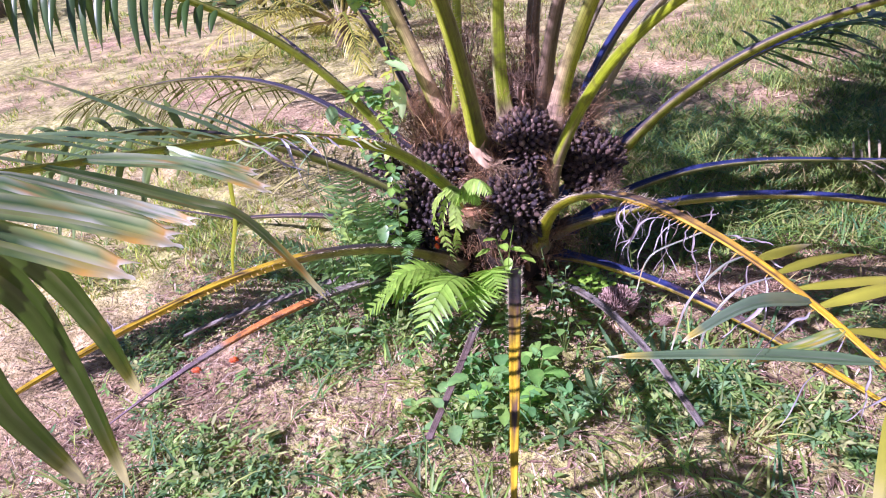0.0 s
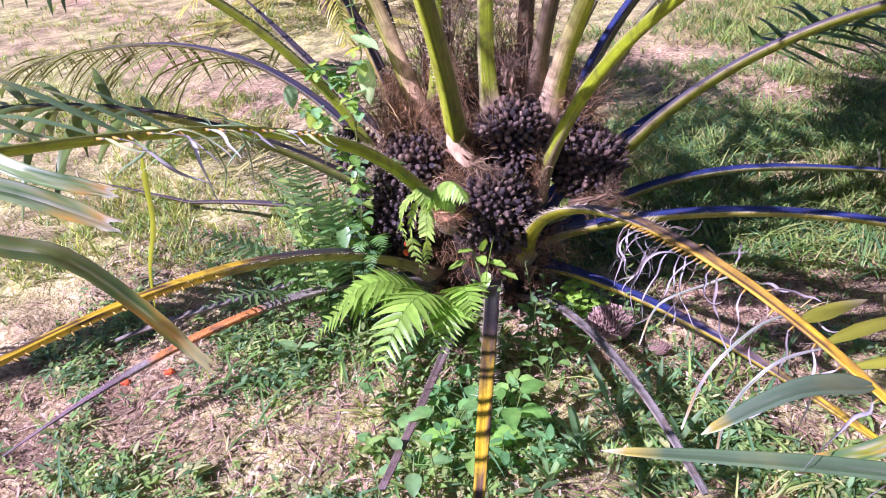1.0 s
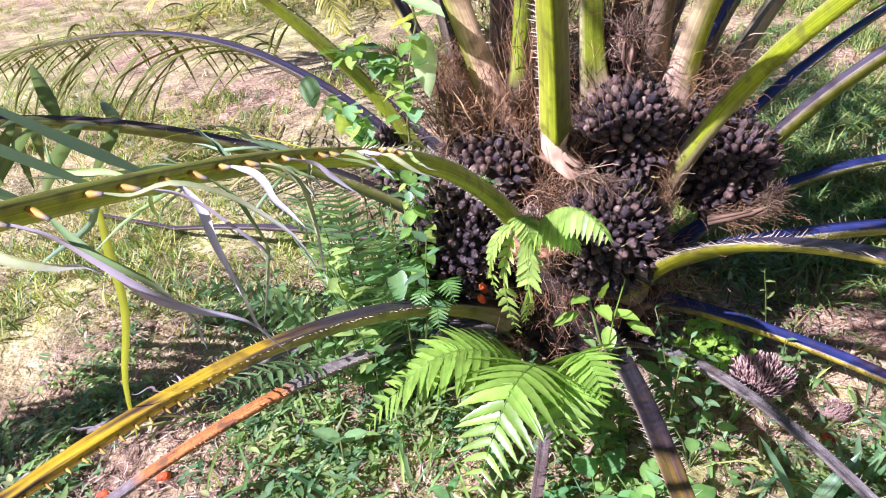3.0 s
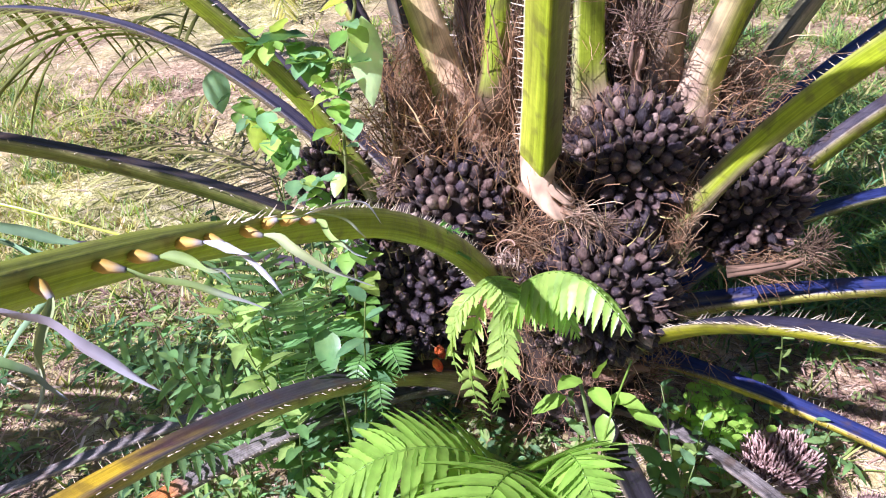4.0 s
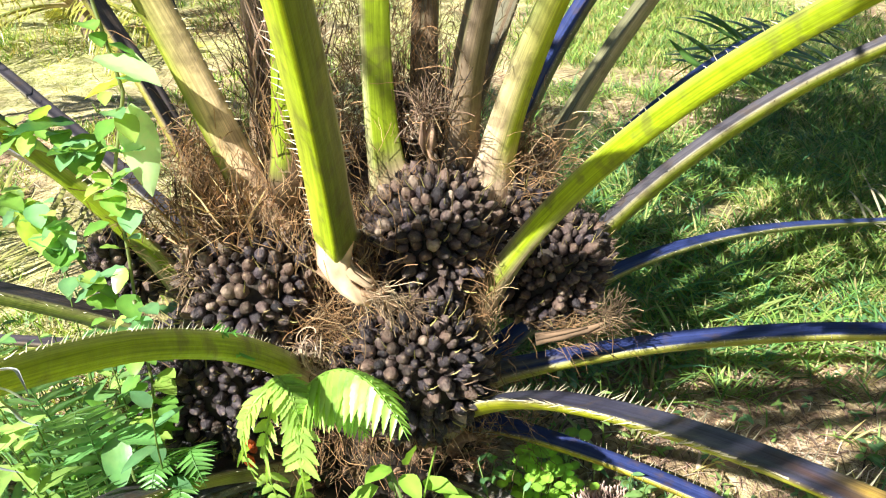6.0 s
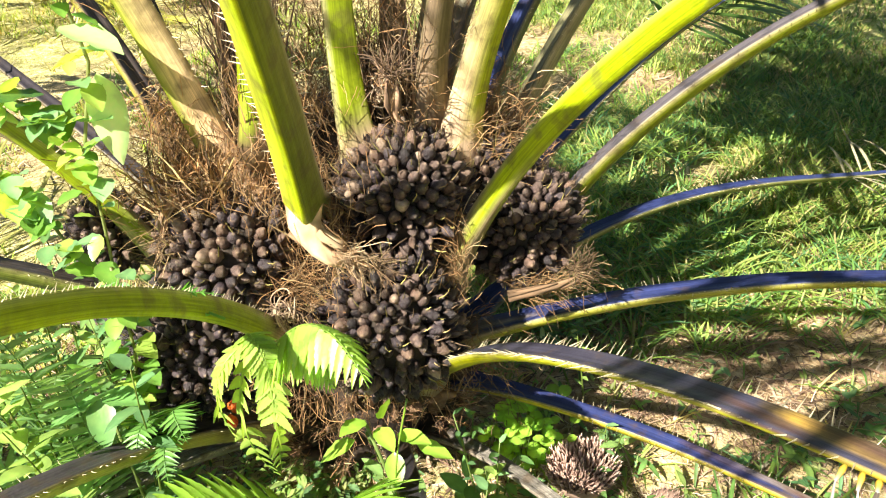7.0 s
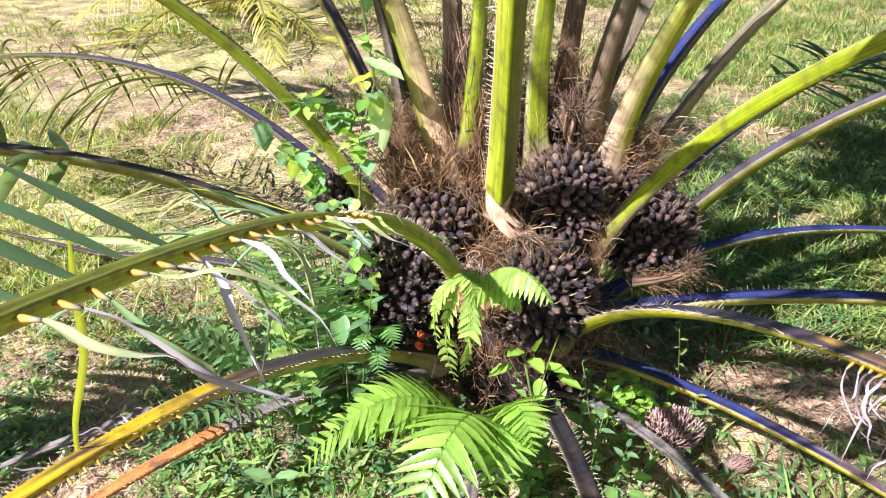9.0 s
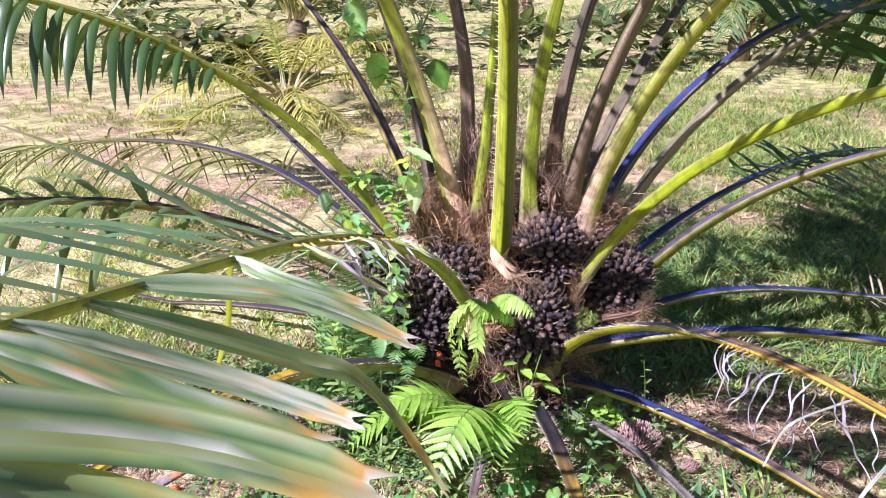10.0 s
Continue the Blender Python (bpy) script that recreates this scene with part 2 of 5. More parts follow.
# ---- ground ----
def hill(x, y):
    d = math.hypot(x, y)
    k = min(1.0, d / 30)
    return (0.05 * noise.noise((x * 1.3, y * 1.3, 1.0)) + 0.025 * noise.noise((x * 5, y * 5, 3.0))) * (1 - 0.6 * k) \
        + 0.012 * noise.noise((x * 17, y * 17, 5.0)) * (d < 8) - 0.02


def make_ground():
    xs = [0.0]
    step = 0.05
    while xs[-1] < 900:
        xs.append(xs[-1] + step)
        if xs[-1] > 2.2:
            step *= 1.16
    xs = [-x for x in xs[:0:-1]] + xs
    n = len(xs)
    b = Build()
    verts = [(x, y, hill(x, y)) for y in xs for x in xs]
    faces = [(j * n + i, j * n + i + 1, (j + 1) * n + i + 1, (j + 1) * n + i) for j in range(n - 1) for i in range(n - 1)]
    b.add(verts, faces, (0.3, 0.2, 0.13))
    ob = part("ground", b, SOIL, kind="structure")
    return tagged(ob, "bare reddish soil with dry litter and thin grass", "ground")


ground = make_ground()

# ---- the oil palm ----
GREEN = (0.25, 0.31, 0.012)
GREEN2 = (0.15, 0.19, 0.015)
YELLOW = (0.68, 0.45, 0.015)
ORANGE = (0.60, 0.22, 0.05)
CREAM = (0.55, 0.42, 0.28)
BROWN = (0.16, 0.10, 0.06)
# dark waxy skin with the blue of the reflected sky mixed into the colour
SKYSLATE = (0.035, 0.045, 0.15)
GREY = (0.22, 0.19, 0.17)
LEAFGREEN = (0.075, 0.14, 0.03)
PALEGREEN = (0.13, 0.19, 0.05)
STRAWC = (0.50, 0.42, 0.28)


def frond_curve(x, y, z, az, e0, k1, k2, ka, seen, total, sag, roll=0.0, roll_to=0.0):
    """Points and headings along a frond's midrib; past the part that is known it sags evenly."""
    ds = 0.04
    n = int(total / ds)
    q = Vector((x, y, z))
    out = []
    for i in range(-2, n + 1):
        s = i * ds
        k = min(max(s, 0), seen)
        e = e0 + k1 * k + k2 * k * k - sag * max(0, s - seen)
        a = az + ka * k
        d = Vector((math.cos(e) * math.cos(a), math.cos(e) * math.sin(a), math.sin(e)))
        side = Vector((math.sin(a), -math.cos(a), 0))
        nrm = side.cross(d).normalized()
        ease = min(1.0, max(0.0, (roll_to - s) / 0.35)) if roll_to else 1.0
        c, k = math.cos(roll * ease), math.sin(roll * ease)
        out.append([s, q.copy(), d, side * c - nrm * k, nrm * c + side * k])
        q = q + d * ds
    first = out[2][1] - Vector((x, y, z))
    for o in out:
        o[1] -= first
        if o[1].z < 0.03:
            o[1].z = 0.03
    return out


PROFILE = [(-.5, .10), (-.42, .20), (-.2, .09), (0, .03), (.2, .09), (.42, .20), (.5, .10), (.43, -.22), (.24, -.55), (0, -.75), (-.24, -.55), (-.43, -.22)]


KEELED = [(-.5, .10), (-.44, .18), (-.2, .10), (0, .05), (.2, .10), (.44, .18), (.5, .10), (.47, -.12), (.06, -.76), (0, -.80), (-.06, -.76), (-.47, -.12)]


def petiole_mesh(curve, width, thick, colours, taper, keel=False, pinch=0.0):
    """colours(s, upper) gives the skin's colour at s on the upper or the lower face."""
    b = Build()
    verts, cols, faces = [], [], []
    profile = KEELED if keel else PROFILE
    m = len(profile)
    total = curve[-1][0]
    for s, q, d, side, nrm in curve:
        w, h = petiole_width(s, total, width, taper), thick * petiole_width(s, total, 1.0, taper)
        if s < pinch:
            k = 0.5 + 0.5 * max(0, s - curve[0][0]) / (pinch - curve[0][0])
            w, h = w * k, h * k
        for i, (u, v) in enumerate(profile):
            wob = 1 + 0.05 * noise.noise((q.x * 9 + i, q.y * 9, q.z * 9))
            verts.append(q + side * (u * w * wob) + nrm * (v * h * wob))
            cols.append(colours(s, i))
    n = len(curve)
    for j in range(n - 1):
        for i in range(m):
            faces.append((j * m + i, j * m + (i + 1) % m, (j + 1) * m + (i + 1) % m, (j + 1) * m + i))
    faces += [tuple(range(m))[::-1], tuple(range((n - 1) * m, n * m))]
    b.add(verts, faces, cols)
    me = b.mesh("frond")
    grain = np.array([(row[0], math.cos(6.2832 * i / m), math.sin(6.2832 * i / m)) for row in curve for i in range(m)], dtype=np.float32)
    me.attributes.new("along", "FLOAT_VECTOR", "POINT").data.foreach_set("vector", grain.ravel())
    return me


def petiole_width(s, total, width, taper):
    taper, slim = taper if isinstance(taper, tuple) else (taper, 0.58)
    s = max(s, 0)
    flare = 0.75 * math.exp(-s / 0.07)
    u = s / taper
    body = 1 - (1 - slim) * min(u, 1) if u <= 1 else max(0.12, slim * (1 - (s - taper) / max(0.2, total - taper) * 0.85))
    return width * (body + flare)


def spine_shape(k):
    b = Build()
    b.add([(0.06, 0, 0), (-0.035, 0.055, 0), (-0.035, -0.055, 0), (0.06 * k, 0, 1)], [(0, 1, 3), (1, 2, 3), (2, 0, 3), (0, 2, 1)], (0.6, 0.5, 0.35))
    me = b.mesh("spine", smooth=False)
    me.materials.append(SPINE)
    return me


SPINES = [spine_shape(k) for k in (-1, 0.5, 2)]


def add_spines(stalk, curve, width, taper, s0, s1, length, g, gap=0.016, single=False):
    """Spines along both edges of a stalk; on the nearest stalks each is a piece of its own."""
    total = curve[-1][0]
    joined = Build()
    s = s0
    while s < s1:
        i = min(len(curve) - 2, max(0, int((s - curve[0][0]) / 0.04 + 1e-6)))
        q = curve[i][1].lerp(curve[i + 1][1], (s - curve[i][0]) / 0.04)
        d, side, nrm = curve[i][2:]
        w = petiole_width(s, total, width, taper)
        for sg in (-1, 1):
            if g.random() < 0.12:
                continue
            out = (side * sg + nrm * g.uniform(0.0, 0.9) + d * g.uniform(-0.5, 0.4)).normalized()
            ln = length * g.uniform(0.5, 1.2) * (0.6 + 0.4 * min(1, s / 0.4))
            m = Matrix.LocRotScale(q + side * (sg * w * 0.47) + nrm * (w * 0.07) - out * 0.001, out.to_track_quat("Z", "X"), (ln * 0.65 + 0.005, ln * 0.65 + 0.005, ln))
            if single:
                ob = new("spine", g.choice(SPINES))
                ob.parent, ob.matrix_parent_inverse = stalk, palm.matrix_basis.inverted()
                ob.matrix_parent_inverse = Matrix()
                ob.matrix_basis = m
            else:
                joined.add([m @ Vector(v) for v in ((0.06, 0, 0), (-0.035, 0.055, 0), (-0.035, -0.055, 0), (0, 0, 1))], [(0, 1, 3), (1, 2, 3), (2, 0, 3), (0, 2, 1)], (0.6, 0.5, 0.35))
        s += gap * g.uniform(0.7, 1.4)
    if joined.v:
        part("spines", joined, SPINE, stalk, "pale sharp spines", smooth=False, kind="stuff")


def smooth_line(ctrl, n=5):
    """A smooth line through the given points."""
    out = []
    for i in range(len(ctrl) - 1):
        p0, p1, p2, p3 = ctrl[max(i - 1, 0)], ctrl[i], ctrl[i + 1], ctrl[min(i + 2, len(ctrl) - 1)]
        for k in range(n):
            t = k / n
            out.append(0.5 * (p1 * 2 + (p2 - p0) * t + (p0 * 2 - p1 * 5 + p2 * 4 - p3) * t * t + (p1 * 3 - p0 - p2 * 3 + p3) * t ** 3))
    return out + [ctrl[-1]]


GREYS = ((0.27, 0.24, 0.26), (0.18, 0.15, 0.15), (0.34, 0.31, 0.34), (0.12, 0.09, 0.08))
WHITES = ((0.34, 0.33, 0.36), (0.26, 0.23, 0.25), (0.24, 0.27, 0.12), (0.17, 0.23, 0.06), (0.12, 0.19, 0.06))


def add_stubs(stalk, curve, width, taper, rows, g):
    """Swollen yellow leaflet bases with short withered, curled leaflets: from, to, side, gap, length, width, sag, colours."""
    total = curve[-1][0]
    for s0, s1, sg, gap, length, wide, sag, tones in rows:
        s = s0
        while s < s1:
            i = min(len(curve) - 2, max(0, int((s - curve[0][0]) / 0.04 + 1e-6)))
            q = curve[i][1].lerp(curve[i + 1][1], (s - curve[i][0]) / 0.04)
            d, side, nrm = curve[i][2:]
            w = petiole_width(s, total, width, taper)
            b = Build()
            base = q + side * (sg * w * 0.40) - nrm * (w * 0.12)
            way = side * sg + d * g.uniform(-0.1, 0.5) + nrm * g.uniform(-0.35, 0.15)
            r = min(0.0048, w * 0.14) * (0.5 if tones is GREYS else 0.6 if len(tones) == 1 else 1)
            knob = bend(base, way, 0.018, 4, 3, g=g)
            tube(b, knob, [r * 0.9, r * 1.15, r * 0.8, 0.0015], [(0.40, 0.34, 0.04), (0.58, 0.34, 0.04), (0.54, 0.36, 0.10), tones[0]], n=6)
            if length:
                ln = g.uniform(*length)
                pts = smooth_line(bend(knob[-1], knob[-1] - knob[-2], ln, g.uniform(*sag), 6, g=g, wob=0.6 if tones is GREYS else 0.4), 3)
                if clear_of_path(pts, 0.11):
                    c = g.choice(tones)
                    blade(b, pts, g.uniform(*wide), jit(c, 0.2, g), fold=g.uniform(0.5, 1.1), roll=g.uniform(-4, 4), tip=jit(tones[0], 0.2, g))
            part("leaflet", b, DRYLEAF, stalk, "withered curled leaflet")
            s += gap * g.uniform(0.75, 1.3)


def leaflet_points(q, d, side, nrm, sg, u, length, droop, g, spread=1.0, lift=None):
    th = radians(72 - 42 * u) * spread + g.uniform(-0.12, 0.12)
    ph = g.choice((-0.25, 0.1, 0.5)) + g.uniform(-0.12, 0.12) if lift is None else (lift[0 if sg < 0 else 1] if isinstance(lift, tuple) else lift) + g.uniform(-0.15, 0.15)
    way = d * math.cos(th) + (side * (sg * math.cos(ph)) + nrm * math.sin(ph)) * math.sin(th)
    return bend(q, way, length * g.uniform(0.85, 1.1), droop * g.uniform(0.5, 1.6), 7, g=g)


EYE_LINE = [Vector(q) for q in ((0.33, -2.6, 1.6), (0.32, -2.1, 1.5), (0.03, -1.65, 1.34), (-0.08, -1.15, 1.22), (0.08, -1.1, 1.27), (-0.06, -1.3, 1.29), (-0.09, -1.6, 1.4), (-0.08, -2.2, 1.55))]


def clear_of_path(pts, gap=0.14):
    """Whether a leaf keeps off the line along which one walks past."""
    for q in pts:
        for a, b in zip(EYE_LINE, EYE_LINE[1:]):
            ab = b - a
            k = min(1, max(0, (q - a).dot(ab) / ab.length_squared))
            if (q - a - ab * k).length < gap:
                return False
    return True


palm = thing("oil_palm", "young oil palm with spiny green fronds and dark fruit bunches", "palm", at=(0, 0.2, 0))


def make_frond(data, total=3.2, width=0.085, thick=0.06, taper=1.1, under=GREEN, upper=GREEN2, base=CREAM, base_len=0.22, end=None, end_from=9.0,
               end_to=10.0, spines=(0.12, 1.0, 0.018), leaf_from=1.15, leaf_len=0.6, leaf_wide=0.032, leaf_colour=LEAFGREEN, leaf_tip=None, droop=1.6, gap=0.04,
               leaf_mat=None, skin=None, sag=0.35, label="", seed=1, single=False, spread=1.0, lift=None, edge=None, curl=0.0, keep_clear=True, parent=None, spine_gap=0.016, near=False, start=0.0, skip=0.0, leaf_to=None, leaf_label='', keel=False, stubs=None, roll=0.0, roll_to=0.0, strips=(), slim=0.58, base_side=0, side_len=0.8, band=None, zones=None, pinch=0.0):
    g = random.Random(seed)
    curve = frond_curve(*data, total, sag, roll, roll_to)
    curve = [c for c in curve if c[0] >= start - 0.05]
    if start:
        curve[0][1] = curve[0][1] + Vector((0.02, 0.13, -0.03))
        curve[1][1] = curve[1][1] + Vector((0.005, 0.045, 0.0))
    edge = edge or mixc(under, CREAM, 0.25)
    taper = (taper, slim)

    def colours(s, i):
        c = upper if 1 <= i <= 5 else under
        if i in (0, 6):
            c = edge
        if i == 9:
            c = tuple(x * 1.15 for x in under)
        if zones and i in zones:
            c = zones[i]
        if s > end_from and end:
            c = mixc(c, end, (s - end_from) / (end_to - end_from) + 0.8 * noise.noise((s * 4.3 + seed * 1.7, i * 0.33 + 0.4, seed * 0.77)) + 0.4 * noise.noise((s * 8 + 0.3, i * 0.9, seed * 0.31)))
        if end and s > end_from * 0.9:
            c = mixc(c, (0.10, 0.055, 0.05), 3.2 * (noise.noise((s * 9.1 + seed * 2.3, i * 1.1, seed * 0.5)) - 0.05))
        if band and s > band[0]:
            c = band[2] if s + 0.03 * noise.noise((s * 20, i * 1.0, 2.2)) < band[1] else mixc(c, band[3], (s - band[1]) / 0.15)
        k = 1 - (s - base_len * (0.4 + 0.35 * math.sin(i * 2.1 + seed))) / (base_len * 0.5)
        if base_side and i in ((5, 6, 7) if base_side > 0 else (0, 1, 10, 11)):
            k = max(k, (1.15 if i not in (8, 10) else 0.95) - s / side_len)
        c = mixc(c, base, k)
        grain = 1 + 0.30 * noise.noise((i * 1.9, s * 2.2, seed * 1.3)) + 0.22 * noise.noise((i * 0.9, s * 11, seed * 0.7))
        return tuple(x * grain for x in c)

    stalk = part("frond", petiole_mesh(curve, width, thick, colours, taper, keel, pinch), skin or PETIOLE, palm if parent is None else parent, label or "green spiny frond stalk")
    if spines:
        add_spines(stalk, curve, width, taper, spines[0], spines[1], spines[2], g, spine_gap, near)
    if stubs:
        add_stubs(stalk, curve, width, taper, stubs, g)
    for at, rest, wide, colour in strips:
        b = Build()
        i = min(range(len(curve)), key=lambda k: abs(curve[k][0] - at))
        pts = smooth_line([curve[i][1]] + [Vector(q) for q in rest])
        dark = sum(colour) < 0.4
        facing = Vector((0.1, 1, 0.25)) if dark else (pts[-1] - pts[0]).cross(Vector((-0.45, -0.45, 0.77))).normalized()
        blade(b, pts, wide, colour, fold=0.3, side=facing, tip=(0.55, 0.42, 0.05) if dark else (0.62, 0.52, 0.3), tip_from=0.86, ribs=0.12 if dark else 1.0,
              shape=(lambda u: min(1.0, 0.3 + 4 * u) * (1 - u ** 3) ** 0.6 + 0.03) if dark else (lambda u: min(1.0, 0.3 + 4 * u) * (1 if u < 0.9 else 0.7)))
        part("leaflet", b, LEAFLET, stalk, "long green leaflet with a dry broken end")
    if leaf_len:
        leaves = Build()
        s = leaf_from
        while s < (leaf_to or total) - 0.02:
            i = min(len(curve) - 2, max(0, int((s - curve[0][0]) / 0.04 + 1e-6)))
            q = curve[i][1].lerp(curve[i + 1][1], (s - curve[i][0]) / 0.04)
            d, side, nrm = curve[i][2:]
            u = (s - leaf_from) / (total - leaf_from)
            ln = leaf_len * min(1.0, 0.4 + 3.5 * u) * (1 - 0.45 * u ** 2)
            for sg in (-1, 1):
                if g.random() < (skip[0 if sg < 0 else 1] if isinstance(skip, tuple) else skip):
                    continue
                w = petiole_width(s, total, width, taper)
                pts = leaflet_points(q + side * (sg * w * 0.4), d, side, nrm, sg, u, ln, droop, g, spread, lift)
                if keep_clear and not clear_of_path(pts):
                    continue
                if min(v.z for v in pts) < 0.02:
                    for v in pts:
                        v.z = max(v.z, 0.02 + g.uniform(0, 0.02))
                colour = jit(leaf_colour, 0.2, g)
                tip = leaf_tip if leaf_tip and g.random() < 0.7 else None
                target = Build() if single else leaves
                blade(target, pts, leaf_wide * g.uniform(0.8, 1.15), colour, fold=g.uniform(0.2, 0.5), side=nrm.cross((pts[1] - pts[0]).normalized()), tip=tip, roll=curl * g.uniform(-1, 1))
                if single:
                    part("leaflet", target, leaf_mat or LEAFLET, stalk, leaf_label)
            s += gap * g.uniform(0.8, 1.25)
        if not single and leaves.v:
            part("frond_blade", leaves, leaf_mat or LEAFLET, stalk, kind="stuff")
    return stalk

# base x y z, heading, rise, two bends, swing, known length
make_frond((-0.094, -0.067, 0.414, -1.918, 0.993, -0.824, 0.237, 0.179, 2.040), total=2.7, width=0.047, thick=0.045, taper=1.3, slim=0.4, leaf_from=1.3, leaf_len=0.46, leaf_wide=0.027, leaf_tip=(0.5, 0.4, 0.2), droop=1.6, gap=0.05, spread=1.15, skip=(1.0, 0.12), leaf_colour=(0.12, 0.20, 0.10), roll=0.75, roll_to=1.0, strips=((1.70, ((-0.29, -1.47, 1.225), (-0.21, -1.444, 1.186)), 0.02, (0.30, 0.44, 0.17)), (1.87, ((-0.26, -1.56, 1.25), (-0.148, -1.539, 1.192)), 0.029, (0.34, 0.48, 0.24)),
           (1.98, ((-0.25, -1.60, 1.206), (-0.194, -1.55, 1.146), (-0.118, -1.5, 0.972)), 0.030, (0.30, 0.45, 0.18)), (2.1, ((-0.269, -1.799, 1.291), (-0.182, -1.766, 1.236)), 0.031, (0.30, 0.43, 0.15)),
           # last three strips: the shade on their backs is put into the dark colour
           (2.2, ((-0.245, -1.85, 1.305), (-0.134, -1.827, 1.254)), 0.041, (0.36, 0.46, 0.17)), (2.26, ((-0.269, -1.901, 1.301), (-0.163, -1.885, 1.249)), 0.042, (0.34, 0.44, 0.13)), (2.04, ((-0.26, -1.728, 1.265), (-0.168, -1.727, 1.232)), 0.021, (0.52, 0.56, 0.42)), (2.3, ((-0.33, -1.88, 1.25), (-0.37, -1.8, 1.05), (-0.39, -1.78, 0.8)), 0.046, (0.045, 0.085, 0.015)), (2.15, ((-0.40, -1.75, 1.2), (-0.43, -1.66, 1.02), (-0.46, -1.6, 0.84)), 0.046, (0.045, 0.085, 0.015)), (2.38, ((-0.36, -1.95, 1.24), (-0.36, -1.92, 1.08), (-0.33, -1.9, 0.94)), 0.045, (0.05, 0.09, 0.015))),
           stubs=((0.84, 1.2, -1, 0.032, (0.04, 0.10), (0.003, 0.007), (4, 10), WHITES), (1.2, 1.52, -1, 0.04, (0.08, 0.16), (0.004, 0.009), (7, 13), WHITES), (0.95, 1.3, 1, 0.022, (0.08, 0.18), (0.004, 0.007), (0, 4), ((0.16, 0.25, 0.13), (0.22, 0.32, 0.10)))), single=True, label="arching green frond stalk with white spines", spines=(0.12, 0.95, 0.0125), spine_gap=0.0075, upper=(0.20, 0.22, 0.025), under=(0.29, 0.36, 0.008), lift=(-0.22, 0.5), keep_clear=True, near=True, leaf_label="long green leaflet with dry streaks", seed=11)
make_frond((-0.298, 0.119, 0.452, 3.584, 1.276, -0.677, 0.009, 0.045, 1.450), total=3.2, width=0.052, thick=0.042, leaf_from=1.06, leaf_len=0.27, leaf_wide=0.024, gap=0.042, droop=9, lift=-0.5, single=True, leaf_colour=(0.055, 0.11, 0.03), seed=12)
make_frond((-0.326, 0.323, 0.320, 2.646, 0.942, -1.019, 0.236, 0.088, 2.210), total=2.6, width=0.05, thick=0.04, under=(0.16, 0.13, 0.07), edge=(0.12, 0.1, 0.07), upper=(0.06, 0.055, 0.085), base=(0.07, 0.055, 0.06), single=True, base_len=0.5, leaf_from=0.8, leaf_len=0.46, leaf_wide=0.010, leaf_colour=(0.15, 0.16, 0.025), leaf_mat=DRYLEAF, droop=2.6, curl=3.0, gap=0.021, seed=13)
make_frond((-0.212, 0.346, 0.349, 2.465, 0.472, 0.019, -0.053, -0.005, 1.360), total=1.5, width=0.055, thick=0.04, under=(0.10, 0.09, 0.06), upper=(0.06, 0.05, 0.06), base=BROWN, leaf_len=0, seed=14)
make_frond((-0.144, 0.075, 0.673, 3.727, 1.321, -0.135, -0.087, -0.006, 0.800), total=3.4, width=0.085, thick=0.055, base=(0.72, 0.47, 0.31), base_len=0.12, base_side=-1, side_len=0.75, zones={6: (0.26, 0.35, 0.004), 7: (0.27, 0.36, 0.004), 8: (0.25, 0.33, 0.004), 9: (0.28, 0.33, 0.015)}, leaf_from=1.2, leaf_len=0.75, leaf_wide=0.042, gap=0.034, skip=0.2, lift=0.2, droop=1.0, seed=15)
# zones 7 to 9 brighter, 10 and 11 darker: lit and shaded flanks painted in
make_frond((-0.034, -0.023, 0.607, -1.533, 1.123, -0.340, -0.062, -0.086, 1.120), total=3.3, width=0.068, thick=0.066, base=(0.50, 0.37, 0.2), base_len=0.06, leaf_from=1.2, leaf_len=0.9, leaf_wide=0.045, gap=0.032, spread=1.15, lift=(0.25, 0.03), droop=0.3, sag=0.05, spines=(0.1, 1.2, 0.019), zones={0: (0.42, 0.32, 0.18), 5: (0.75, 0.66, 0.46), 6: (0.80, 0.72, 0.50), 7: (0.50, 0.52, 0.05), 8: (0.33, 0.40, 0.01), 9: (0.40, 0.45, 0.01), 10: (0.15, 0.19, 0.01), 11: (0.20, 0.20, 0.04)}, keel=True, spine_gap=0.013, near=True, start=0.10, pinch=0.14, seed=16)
make_frond((0.053, 0.067, 0.705, -0.366, 1.639, -0.403, -0.034, -0.002, 0.750), total=4.3, width=0.058, thick=0.05, base=(0.52, 0.36, 0.24), base_len=0.12, base_side=-1, side_len=0.6, edge=(0.45, 0.40, 0.2), keel=True, leaf_from=1.05, leaf_len=0.9, leaf_wide=0.042, gap=0.043, droop=1.2, seed=17)
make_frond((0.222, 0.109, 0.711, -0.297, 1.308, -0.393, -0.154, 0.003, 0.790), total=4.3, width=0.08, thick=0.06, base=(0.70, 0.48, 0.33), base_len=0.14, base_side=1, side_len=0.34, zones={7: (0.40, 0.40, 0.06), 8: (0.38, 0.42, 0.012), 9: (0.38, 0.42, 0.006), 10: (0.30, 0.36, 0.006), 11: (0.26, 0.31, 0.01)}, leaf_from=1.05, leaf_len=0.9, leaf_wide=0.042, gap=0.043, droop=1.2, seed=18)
make_frond((0.174, 0.153, 0.745, -0.005, 1.428, -0.412, -0.053, -0.001, 0.690), total=4.3, width=0.075, thick=0.06, under=(0.19, 0.14, 0.08), upper=(0.14, 0.13, 0.05), base=(0.30, 0.21, 0.14), base_len=0.6, leaf_from=1.05, leaf_len=0.9, leaf_wide=0.042, gap=0.043, droop=1.2, seed=19)
